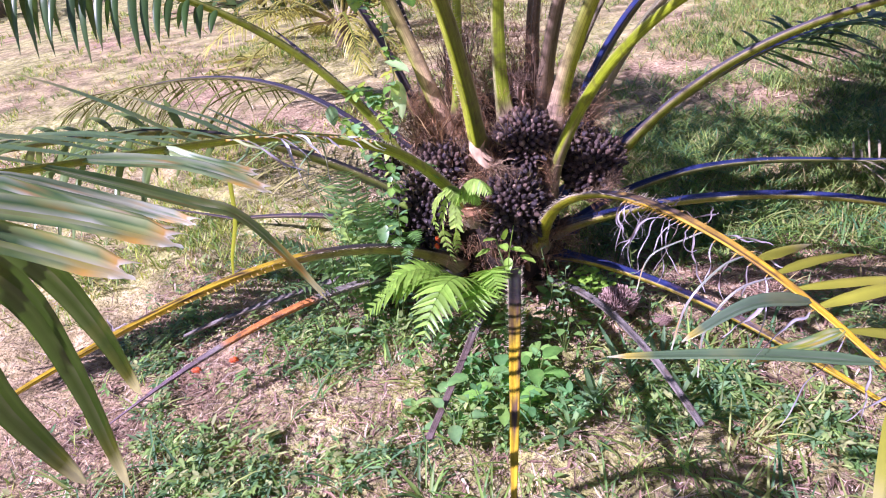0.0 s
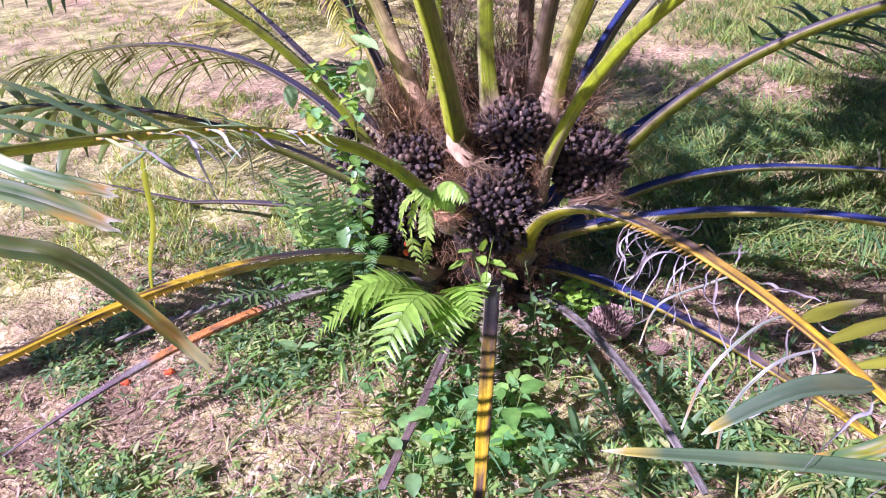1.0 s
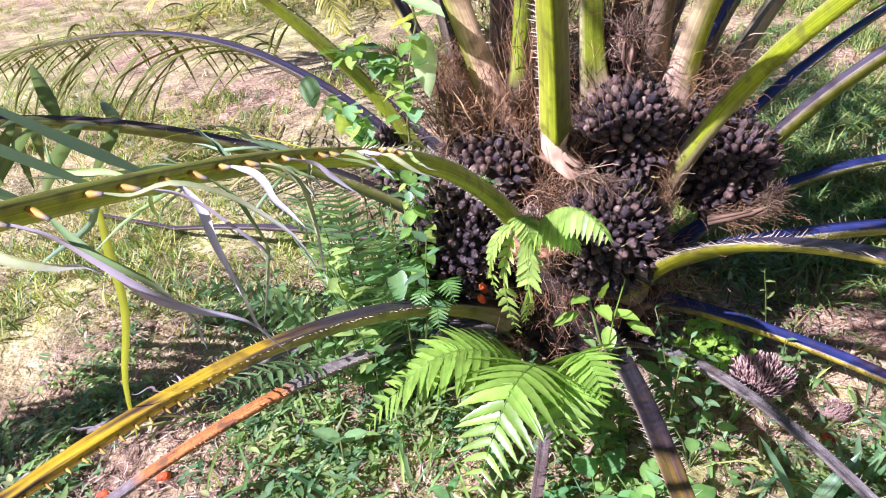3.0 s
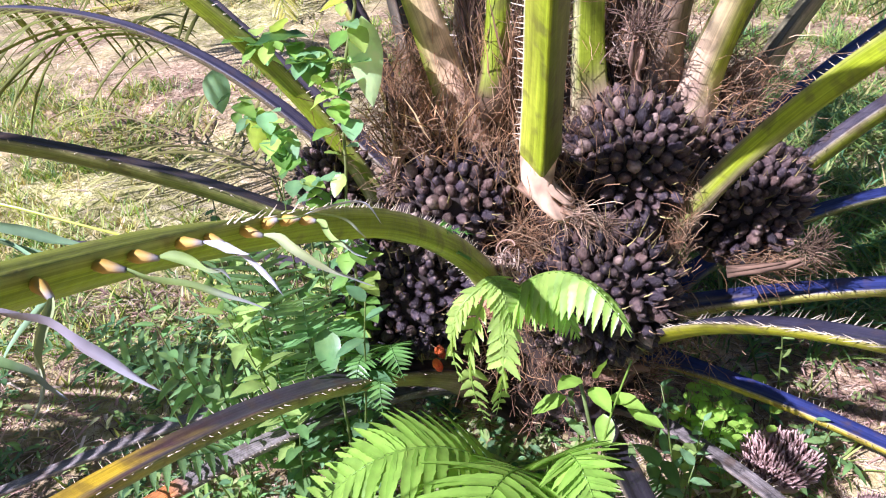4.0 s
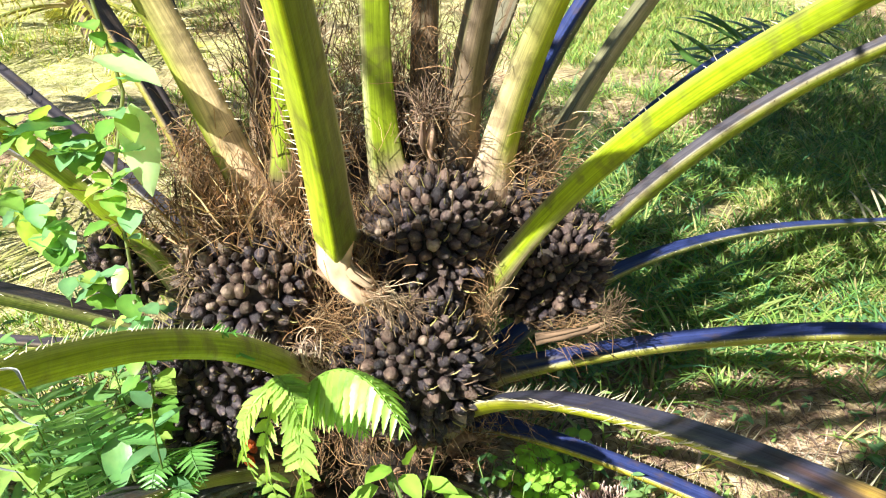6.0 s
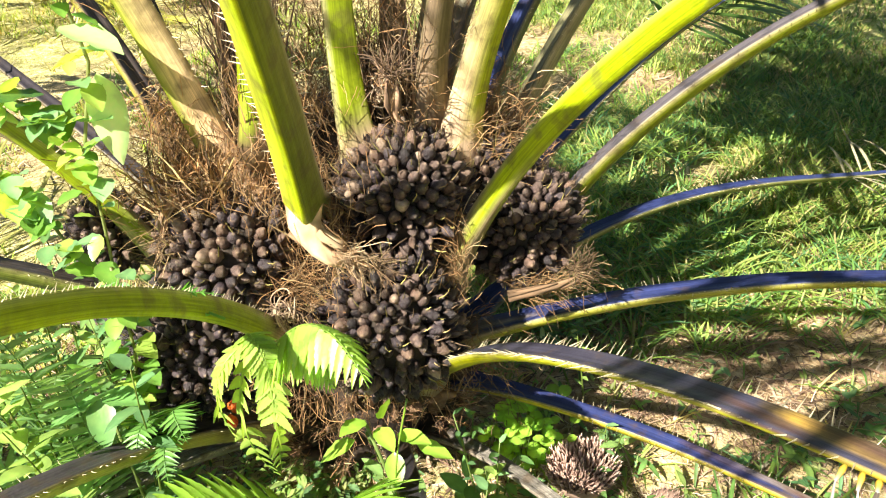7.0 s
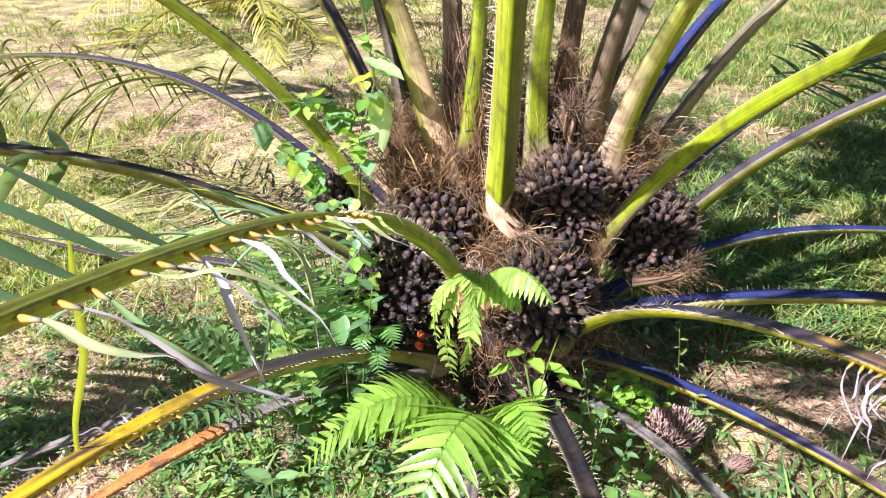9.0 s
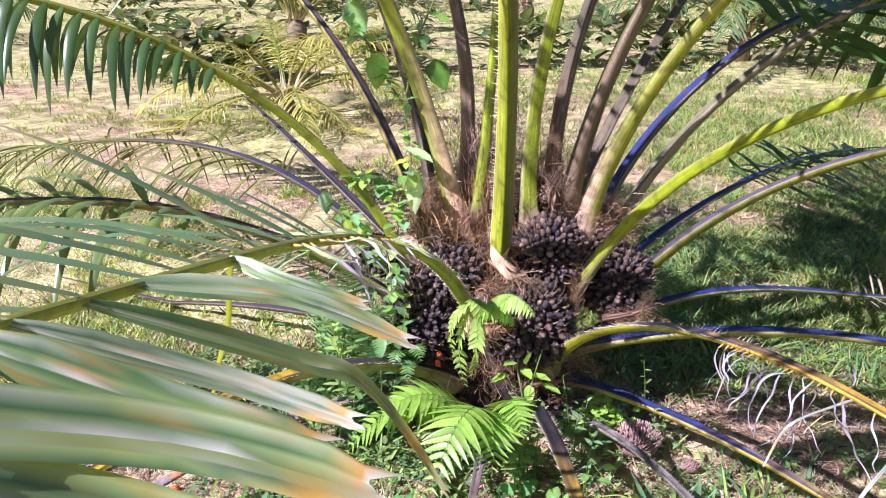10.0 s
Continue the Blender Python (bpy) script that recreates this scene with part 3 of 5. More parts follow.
make_frond((0.197, 0.042, 0.451, -1.024, 1.097, -0.506, -0.042, 0.009, 1.280), total=2.6, width=0.050, thick=0.040, under=(0.29, 0.35, 0.006), upper=(0.25, 0.30, 0.01), base=(0.30, 0.22, 0.14), base_len=0.42, roll=-0.6, leaf_from=1.5, leaf_len=0.5, spines=(0.12, 1.0, 0.011), spine_gap=0.013, near=True, single=True, seed=20)
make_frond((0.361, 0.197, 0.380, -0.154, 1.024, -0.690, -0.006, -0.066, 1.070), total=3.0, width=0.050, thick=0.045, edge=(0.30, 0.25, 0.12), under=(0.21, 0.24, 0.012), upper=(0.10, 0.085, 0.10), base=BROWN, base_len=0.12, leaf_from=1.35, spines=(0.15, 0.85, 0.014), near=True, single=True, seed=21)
make_frond((0.269, 0.275, 0.186, 0.339, 0.551, -1.208, 0.490, -0.051, 1.460), total=2.6, width=0.055, thick=0.04, under=(0.2, 0.22, 0.05), upper=SKYSLATE, base=SKYSLATE, leaf_from=1.3, leaf_len=0.4, leaf_wide=0.012, leaf_colour=(0.32, 0.27, 0.18), leaf_mat=DRYLEAF, droop=3.0, single=True, seed=22)
make_frond((0.265, 0.302, 0.493, 0.416, 1.318, -0.904, 0.081, -0.050, 1.460), total=4.3, width=0.06, thick=0.045, under=(0.12, 0.13, 0.06), upper=SKYSLATE, base=BROWN, leaf_from=1.2, leaf_len=0.85, leaf_wide=0.04, gap=0.04, droop=1.2, seed=23)
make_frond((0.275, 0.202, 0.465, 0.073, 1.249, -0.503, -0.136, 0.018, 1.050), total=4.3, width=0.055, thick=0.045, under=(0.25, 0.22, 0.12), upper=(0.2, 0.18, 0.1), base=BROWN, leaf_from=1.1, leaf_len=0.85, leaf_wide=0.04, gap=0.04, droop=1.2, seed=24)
make_frond((0.221, 0.326, 0.295, 0.715, 0.409, -0.280, 0.019, 0.022, 2.400), total=2.6, width=0.06, thick=0.045, under=(0.2, 0.2, 0.06), upper=SKYSLATE, base=SKYSLATE, leaf_from=1.3, leaf_len=0.4, seed=25)
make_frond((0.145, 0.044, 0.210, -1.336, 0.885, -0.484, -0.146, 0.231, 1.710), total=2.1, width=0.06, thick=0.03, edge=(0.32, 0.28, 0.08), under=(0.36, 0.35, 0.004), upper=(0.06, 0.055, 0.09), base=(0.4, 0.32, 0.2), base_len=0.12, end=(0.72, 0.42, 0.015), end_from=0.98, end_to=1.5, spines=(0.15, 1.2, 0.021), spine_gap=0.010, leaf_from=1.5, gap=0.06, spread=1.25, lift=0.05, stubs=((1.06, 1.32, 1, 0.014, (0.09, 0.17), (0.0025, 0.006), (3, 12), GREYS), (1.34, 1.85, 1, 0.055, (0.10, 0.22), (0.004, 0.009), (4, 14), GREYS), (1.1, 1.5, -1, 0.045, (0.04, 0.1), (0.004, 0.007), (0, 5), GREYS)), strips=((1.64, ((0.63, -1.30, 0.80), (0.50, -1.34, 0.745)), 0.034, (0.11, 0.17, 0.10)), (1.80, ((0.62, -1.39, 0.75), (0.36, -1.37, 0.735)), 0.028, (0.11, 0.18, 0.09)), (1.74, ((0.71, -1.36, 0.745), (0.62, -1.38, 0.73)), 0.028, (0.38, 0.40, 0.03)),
           (1.50, ((0.60, -1.16, 0.80), (0.53, -1.20, 0.74), (0.50, -1.20, 0.62)), 0.006, (0.34, 0.30, 0.31)), (1.38, ((0.55, -1.03, 0.80), (0.47, -1.05, 0.77), (0.44, -1.05, 0.68)), 0.005, (0.36, 0.32, 0.33)), (1.56, ((0.62, -1.22, 0.78), (0.56, -1.24, 0.70), (0.55, -1.24, 0.58)), 0.006, (0.30, 0.26, 0.28))), leaf_len=0.42, leaf_wide=0.03, skip=(0.1, 0.97), leaf_colour=(0.34, 0.34, 0.035), leaf_tip=STRAWC, droop=1.2, label="arching yellowed frond stalk with dry spines", near=True, single=True, seed=26)
make_frond((0.205, 0.131, 0.249, -0.367, 0.442, -0.300, -0.124, -0.018, 1.120), total=2.2, width=0.06, thick=0.04, under=(0.32, 0.30, 0.03), upper=SKYSLATE, base=(0.35, 0.27, 0.17), base_len=0.2, leaf_from=1.3, leaf_len=0.35, leaf_colour=STRAWC, leaf_mat=DRYLEAF, droop=3.0, single=True, spines=(0.12, 1.0, 0.020), spine_gap=0.011, near=True, seed=27)
make_frond((0.195, 0.135, 0.138, -0.631, 0.133, -0.370, 0.041, -0.134, 0.890), total=1.5, width=0.046, thick=0.036, under=(0.48, 0.38, 0.015), upper=SKYSLATE, base=SKYSLATE, end=YELLOW, end_from=0.6, end_to=1.0, leaf_from=1.1, leaf_len=0, leaf_wide=0.012, leaf_colour=(0.26, 0.23, 0.21), leaf_mat=DRYLEAF, sag=0.2, near=True, single=True, spines=(0.1, 1.1, 0.019), spine_gap=0.011, seed=28)
make_frond((0.046, -0.028, 0.161, -1.452, 0.514, -0.413, -0.010, -0.049, 1.350), total=1.75, width=0.052, thick=0.045, under=(0.05, 0.04, 0.035), upper=(0.03, 0.026, 0.032), base=(0.03, 0.024, 0.022), end=YELLOW, end_from=0.74, end_to=1.1, leaf_len=0, sag=0.2, label="dark old frond stalk, yellow towards its end", spines=(0.06, 1.0, 0.018), spine_gap=0.011, near=True, seed=29)
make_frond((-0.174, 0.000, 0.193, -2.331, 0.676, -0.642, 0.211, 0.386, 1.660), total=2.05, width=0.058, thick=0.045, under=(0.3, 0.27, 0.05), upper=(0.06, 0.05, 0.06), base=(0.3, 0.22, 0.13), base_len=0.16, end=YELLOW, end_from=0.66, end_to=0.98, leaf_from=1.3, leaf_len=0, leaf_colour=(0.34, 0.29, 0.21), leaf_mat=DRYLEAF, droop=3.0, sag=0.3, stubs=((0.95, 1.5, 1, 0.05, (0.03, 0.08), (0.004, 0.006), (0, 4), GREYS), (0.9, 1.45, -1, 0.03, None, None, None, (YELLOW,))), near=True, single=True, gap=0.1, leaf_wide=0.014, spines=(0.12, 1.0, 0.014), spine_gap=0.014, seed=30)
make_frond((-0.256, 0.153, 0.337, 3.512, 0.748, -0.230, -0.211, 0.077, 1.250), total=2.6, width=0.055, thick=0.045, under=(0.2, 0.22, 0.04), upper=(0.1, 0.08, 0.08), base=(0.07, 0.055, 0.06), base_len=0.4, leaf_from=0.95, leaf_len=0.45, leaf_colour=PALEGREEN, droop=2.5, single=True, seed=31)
make_frond((-0.210, 0.291, 0.168, 2.712, 0.040, -0.200, 0.024, 0.036, 2.600), total=2.4, width=0.05, thick=0.04, under=(0.09, 0.07, 0.06), upper=(0.07, 0.055, 0.065), base=(0.07, 0.055, 0.05), leaf_len=0, seed=32)
make_frond((-0.287, 0.334, 0.540, 2.599, 1.258, -0.466, -0.054, -0.006, 1.050), total=4.3, width=0.055, thick=0.045, under=(0.34, 0.3, 0.04), upper=(0.13, 0.1, 0.1), base=BROWN, base_len=0.3, leaf_from=1.2, leaf_len=0.85, leaf_wide=0.04, gap=0.04, droop=1.2, seed=33)
make_frond((-0.258, 0.302, 0.618, 2.733, 1.494, -0.400, -0.019, 0.000, 0.740), total=4.3, width=0.055, thick=0.045, under=(0.08, 0.07, 0.05), upper=(0.06, 0.05, 0.06), base=BROWN, leaf_from=1.2, leaf_len=0.85, leaf_wide=0.04, gap=0.04, droop=1.2, seed=34)
make_frond((-0.105, 0.003, 0.808, -2.083, 1.770, -0.132, -0.010, 0.000, 0.650), total=3.0, width=0.04, thick=0.03, base=BROWN, base_len=0.06, leaf_from=1.05, leaf_len=0.75, leaf_wide=0.042, gap=0.03, droop=1.2, skip=0.6, seed=35)
make_frond((0.151, 0.326, 0.674, 0.539, 1.613, -0.524, -0.057, -0.009, 0.780), total=4.3, width=0.07, thick=0.055, under=(0.14, 0.09, 0.06), upper=(0.12, 0.1, 0.06), base=BROWN, base_len=0.6, leaf_from=1.05, leaf_len=0.9, leaf_wide=0.042, gap=0.043, droop=1.2, seed=36)
make_frond((0.199, 0.385, 0.619, 0.850, 0.951, -0.325, 0.055, 0.000, 1.010), total=4.3, width=0.06, thick=0.05, under=(0.18, 0.15, 0.09), upper=(0.12, 0.1, 0.06), base=BROWN, base_len=0.5, leaf_from=1.2, leaf_len=0.85, leaf_wide=0.04, gap=0.04, droop=1.2, seed=37)
make_frond((-0.163, 0.238, 0.693, 3.005, 1.734, -0.481, -0.091, 0.003, 0.760), total=4.3, width=0.07, thick=0.055, under=(0.15, 0.10, 0.07), upper=(0.15, 0.10, 0.07), base=(0.30, 0.20, 0.13), base_len=0.6, leaf_from=1.2, leaf_len=0.85, leaf_wide=0.04, gap=0.04, droop=1.2, seed=38)
make_frond((0.136, 0.053, 0.056, -1.031, 0.448, -0.644, -0.035, -0.145, 0.930), total=1.15, width=0.036, thick=0.026, under=GREY, upper=GREY, base=(0.1, 0.08, 0.07), skin=DEAD, spines=(0.08, 0.9, 0.012), spine_gap=0.014, leaf_len=0, label="grey withered frond stalk", seed=61)
make_frond((-0.205, 0.083, 0.103, -2.436, 0.416, -0.705, 0.161, 0.083, 1.260), total=1.5, width=0.05, thick=0.035, band=(0.66, 1.02, ORANGE, (0.20, 0.13, 0.15)), under=GREY, upper=GREY, base=GREY, skin=DEAD, spines=(0.08, 1.25, 0.015), spine_gap=0.011, leaf_len=0, label="grey withered frond stalk", seed=62)
make_frond((-0.210, 0.156, 0.152, -2.792, 0.043, -0.277, 0.074, 0.048, 0.990), total=1.2, width=0.045, thick=0.03, under=GREY, upper=GREY, base=GREY, skin=DEAD, spines=(0.1, 0.8, 0.014), leaf_len=0, label="grey withered frond stalk", seed=63)
make_frond((-0.075, -0.19, 0.07, -1.66, 0.05, -0.10, 0.0, -0.10, 1.0), total=0.75, width=0.03, thick=0.022, under=(0.16, 0.11, 0.1), upper=(0.15, 0.1, 0.09), base=GREY, skin=DEAD, spines=(0.1, 0.5, 0.014), leaf_len=0, label="dark rotting frond stalk on the ground", seed=70)


def hanging_leaflet():
    b = Build()
    pts = [Vector(q) for q in ((-0.31, -0.82, 1.03), (-0.45, -0.80, 1.06), (-0.58, -0.79, 1.02), (-0.625, -0.80, 0.93), (-0.65, -0.80, 0.80), (-0.675, -0.80, 0.68), (-0.71, -0.80, 0.56))]
    blade(b, smooth_line([q + Vector((0.008 * math.sin(i * 2.2), 0.01 * math.cos(i * 1.7), 0)) for i, q in enumerate(pts)], 4), 0.013, (0.38, 0.42, 0.02), fold=0.3, shape=lambda u: 0.12 if u < 0.38 else min(1.0, 0.12 + (u - 0.38) * 6) * (1.02 - u ** 6), side=Vector((1, 0.2, 0)))
    part("leaflet", b, LEAFLET, palm, "limp yellow-green leaflet hanging down")


hanging_leaflet()


# ---- trunk, fibres and fruit bunches ----
def make_trunk():
    b = Build()
    rings, n = 14, 28
    verts, faces = [], []
    for j in range(rings):
        z = -0.05 + 0.83 * j / (rings - 1)
        r = 0.17 + 0.05 * math.sin(min(1, j / 6) * 1.5) - 0.09 * max(0, (j - 8) / 5) ** 2
        for i in range(n):
            a = 2 * math.pi * i / n
            k = r * (1 + 0.16 * noise.noise((math.cos(a) * 3, math.sin(a) * 3, z * 9)) + 0.06 * math.sin(a * 7 + j * 1.9))
            verts.append((k * math.cos(a), 0.2 + k * math.sin(a), z))
    for j in range(rings - 1):
        for i in range(n):
            faces.append((j * n + i, j * n + (i + 1) % n, (j + 1) * n + (i + 1) % n, (j + 1) * n + i))
    faces.append(tuple(range((rings - 1) * n, rings * n)))
    b.add(verts, faces, (0.09, 0.055, 0.035))
    return part("trunk", b, BARK, palm, "short dark shaggy trunk")


trunk = make_trunk()


def fibre_tuft(b, centre, spread, count, length, out, g, colour=(0.27, 0.145, 0.066), radius=0.0005, mess=0.42):
    for _ in range(count * 4):
        q = Vector(centre) + Vector((g.gauss(0, spread[0]), g.gauss(0, spread[1]), g.gauss(0, spread[2])))
        way = Vector(out) + Vector((g.gauss(0, mess), g.gauss(0, mess), g.gauss(0, mess)))
        pts = bend(q, way, length * g.uniform(0.4, 1.3), g.uniform(0, 8), 4, g=g, wob=0.3)
        tube(b, pts, radius * g.uniform(0.6, 1.6), jit(mixc(colour, (0.42, 0.30, 0.17), g.random() ** 4), 0.5, g), n=3, caps=False)


def make_fibres():
    g = random.Random(5)
    b = Build()
    spots = [((-0.22, 0.05, 0.74), (0.07, 0.05, 0.05), 250, (0, -0.4, 0.4)), ((-0.06, 0.02, 0.74), (0.05, 0.04, 0.08), 240, (0, -0.3, -0.6)),
             ((0.02, 0.15, 0.82), (0.10, 0.03, 0.06), 300, (0, 0.15, 0.6)), ((0.12, 0.05, 0.86), (0.03, 0.03, 0.05), 30, (0, -0.4, 0.2)),
             ((0.30, 0.16, 0.72), (0.06, 0.05, 0.05), 380, (0.2, -0.3, 0.5)), ((0.02, -0.06, 0.60), (0.02, 0.03, 0.06), 60, (0, -0.1, 0.8)),
             ((0.215, -0.05, 0.55), (0.012, 0.02, 0.05), 50, (-0.1, -0.2, 0.9)), ((-0.10, -0.16, 0.48), (0.03, 0.02, 0.015), 70, (0.4, -0.3, 0.1)),
             ((0.38, 0.0, 0.465), (0.04, 0.03, 0.008), 50, (1.0, -0.3, 0.1)),
             ((0.0, -0.10, 0.31), (0.09, 0.03, 0.03), 45, (0, -0.4, -0.6)),
             ((-0.05, -0.08, 0.56), (0.03, 0.02, 0.03), 90, (0.2, -0.3, 0.3)), ((0.25, 0.03, 0.25), (0.06, 0.05, 0.06), 50, (0.3, -0.5, -0.3)), ((0.0, 0.3, 0.95), (0.14, 0.08, 0.10), 500, (0, -0.2, 0.8)),
             ((-0.07, 0.02, 0.86), (0.03, 0.02, 0.06), 170, (0, -0.1, -1.0)), ((0.12, 0.18, 0.92), (0.05, 0.03, 0.06), 90, (0, 0.1, -0.8)), ((-0.22, 0.1, 0.82), (0.05, 0.04, 0.05), 260, (0, -0.3, -0.6))]
    for c, s, k, o in spots:
        fibre_tuft(b, c, s, k, 0.058, o, g)
    return part("fibre", b, FIBRE, palm, "matted brown leaf-base fibre", smooth=False, kind="stuff")


make_fibres()


def make_mat(p0, p1, height, lean, count, tones, seed, mess=0.12, label="upright brown strips of rotting leaf sheath"):
    """A ragged curtain of split sheath strips between two stalks."""
    g = random.Random(seed)
    b = Build()
    p0, p1 = Vector(p0), Vector(p1)
    for _ in range(count):
        q = p0.lerp(p1, g.random()) + Vector((g.gauss(0, 0.004), g.gauss(0, 0.012), g.uniform(-0.25, 0.3) * height))
        way = Vector(lean) + Vector((g.gauss(0, mess), g.gauss(0, mess), 1))
        pts = bend(q, way, height * g.uniform(0.35, 1.05), g.uniform(-2, 5), 5, g=g, wob=0.06 + mess * 0.4)
        blade(b, pts, g.uniform(0.0012, 0.005), jit(g.choice(tones), 0.35, g), fold=g.uniform(0.2, 0.9), roll=g.uniform(-2, 2))
    part("leaf_sheath", b, FIBRE, palm, label)


TANS = ((0.36, 0.20, 0.09), (0.48, 0.33, 0.16), (0.17, 0.095, 0.045), (0.28, 0.16, 0.075), (0.09, 0.052, 0.03))
PINKS = ((0.38, 0.24, 0.18), (0.28, 0.17, 0.12), (0.17, 0.10, 0.075), (0.46, 0.31, 0.23))
DARKS = ((0.10, 0.065, 0.045), (0.19, 0.12, 0.08), (0.06, 0.04, 0.03), (0.30, 0.21, 0.13))
make_mat((-0.30, 0.02, 0.70), (-0.17, -0.01, 0.72), 0.13, (0, -0.15, 0), 190, TANS, 401, 0.4, "tangled brown strips of leaf sheath")
make_mat((-0.135, 0.03, 0.77), (-0.06, 0.02, 0.77), 0.16, (0, -0.05, 0), 190, TANS, 402)
make_mat((-0.15, 0.08, 0.92), (-0.05, 0.08, 0.92), 0.2, (0, 0.0, 0), 170, PINKS, 403, 0.16)
make_mat((0.08, 0.13, 0.78), (0.19, 0.14, 0.78), 0.2, (0, 0.0, 0), 170, DARKS, 404, 0.14, "dark upright strips of rotting leaf sheath")
make_mat((0.25, 0.14, 0.67), (0.38, 0.16, 0.64), 0.15, (0.25, -0.1, 0), 200, DARKS, 405, 0.35, "dark upright strips of rotting leaf sheath")
make_mat((-0.06, -0.03, 0.62), (0.02, -0.05, 0.60), 0.1, (0.1, -0.2, 0), 90, TANS, 406, 0.3, "tangled brown strips of leaf sheath")


def make_fibre_knot(at, size, seed):
    """A ball of curled dry fibres caught between the stalks."""
    g = random.Random(seed)
    b = Build()
    for _ in range(80):
        u = Vector((g.gauss(0, 1), g.gauss(0, 1), g.gauss(0, 1))).normalized()
        v = u.orthogonal().normalized()
        w = u.cross(v)
        r, turn = size * g.uniform(0.3, 1.0), g.uniform(2, 5)
        c = Vector(at) + Vector((g.gauss(0, 0.3), g.gauss(0, 0.3), g.gauss(0, 0.4))) * size
        pts = [c + (v * math.cos(turn * k / 9) + w * (0.8 * math.sin(turn * k / 9))) * (r * (1 - 0.03 * k)) for k in range(10)]
        tube(b, pts, g.uniform(0.0006, 0.0013), jit(g.choice(((0.44, 0.31, 0.22), (0.30, 0.19, 0.13), (0.52, 0.40, 0.30), (0.16, 0.10, 0.07))), 0.3, g), n=3, caps=False)
    part("fibre_knot", b, FIBRE, palm, "curled ball of dry brown fibre", smooth=False)


make_fibre_knot((0.118, 0.075, 0.86), 0.036, 411)
make_fibre_knot((-0.09, -0.16, 0.575), 0.026, 412)
make_fibre_knot((-0.235, 0.01, 0.735), 0.035, 413)


def fruit_mesh(name, colour, tipc, seed):
    g = random.Random(seed)
    b = Build()
    n = 7
    rings = [(0.5, -0.9), (0.96, -0.35), (1.0, 0.1), (0.74, 0.62), (0.36, 1.0)]
    verts, cols = [], []
    for j, (r, z) in enumerate(rings):
        for i in range(n):
            a = 2 * math.pi * (i + 0.5 * (j % 2)) / n
            k = r * g.uniform(0.80, 1.10)
            verts.append((k * math.cos(a), k * math.sin(a), z * 1.25 + g.uniform(-0.12, 0.12)))
            cols.append(mixc(colour, tipc, (z + 0.1) * 1.1))
    verts.append((0.08, 0.04, 1.55))
    cols.append(mixc(tipc, (0.30, 0.21, 0.14), 0.6))
    last = len(rings) - 1
    faces = [(j * n + i, j * n + (i + 1) % n, (j + 1) * n + (i + 1) % n, (j + 1) * n + i) for j in range(last) for i in range(n)]
    faces += [(last * n + i, last * n + (i + 1) % n, (last + 1) * n) for i in range(n)]
    b.add(verts, faces, cols)
    me = b.mesh(name)
    me.materials.append(FRUIT)
    return me


FRUITS = [fruit_mesh("fruit", c, t, i) for i, (c, t) in enumerate([((0.075, 0.047, 0.046), (0.11, 0.072, 0.063)), ((0.042, 0.029, 0.036), (0.055, 0.039, 0.045)),
                                                                   ((0.17, 0.11, 0.085), (0.27, 0.19, 0.145)), ((0.09, 0.052, 0.042), (0.13, 0.08, 0.06))])]
RED = fruit_mesh("fruit", (0.75, 0.13, 0.01), (0.6, 0.06, 0.01), 9)
GOLD = fruit_mesh("fruit", (0.42, 0.22, 0.10), (0.30, 0.12, 0.06), 10)


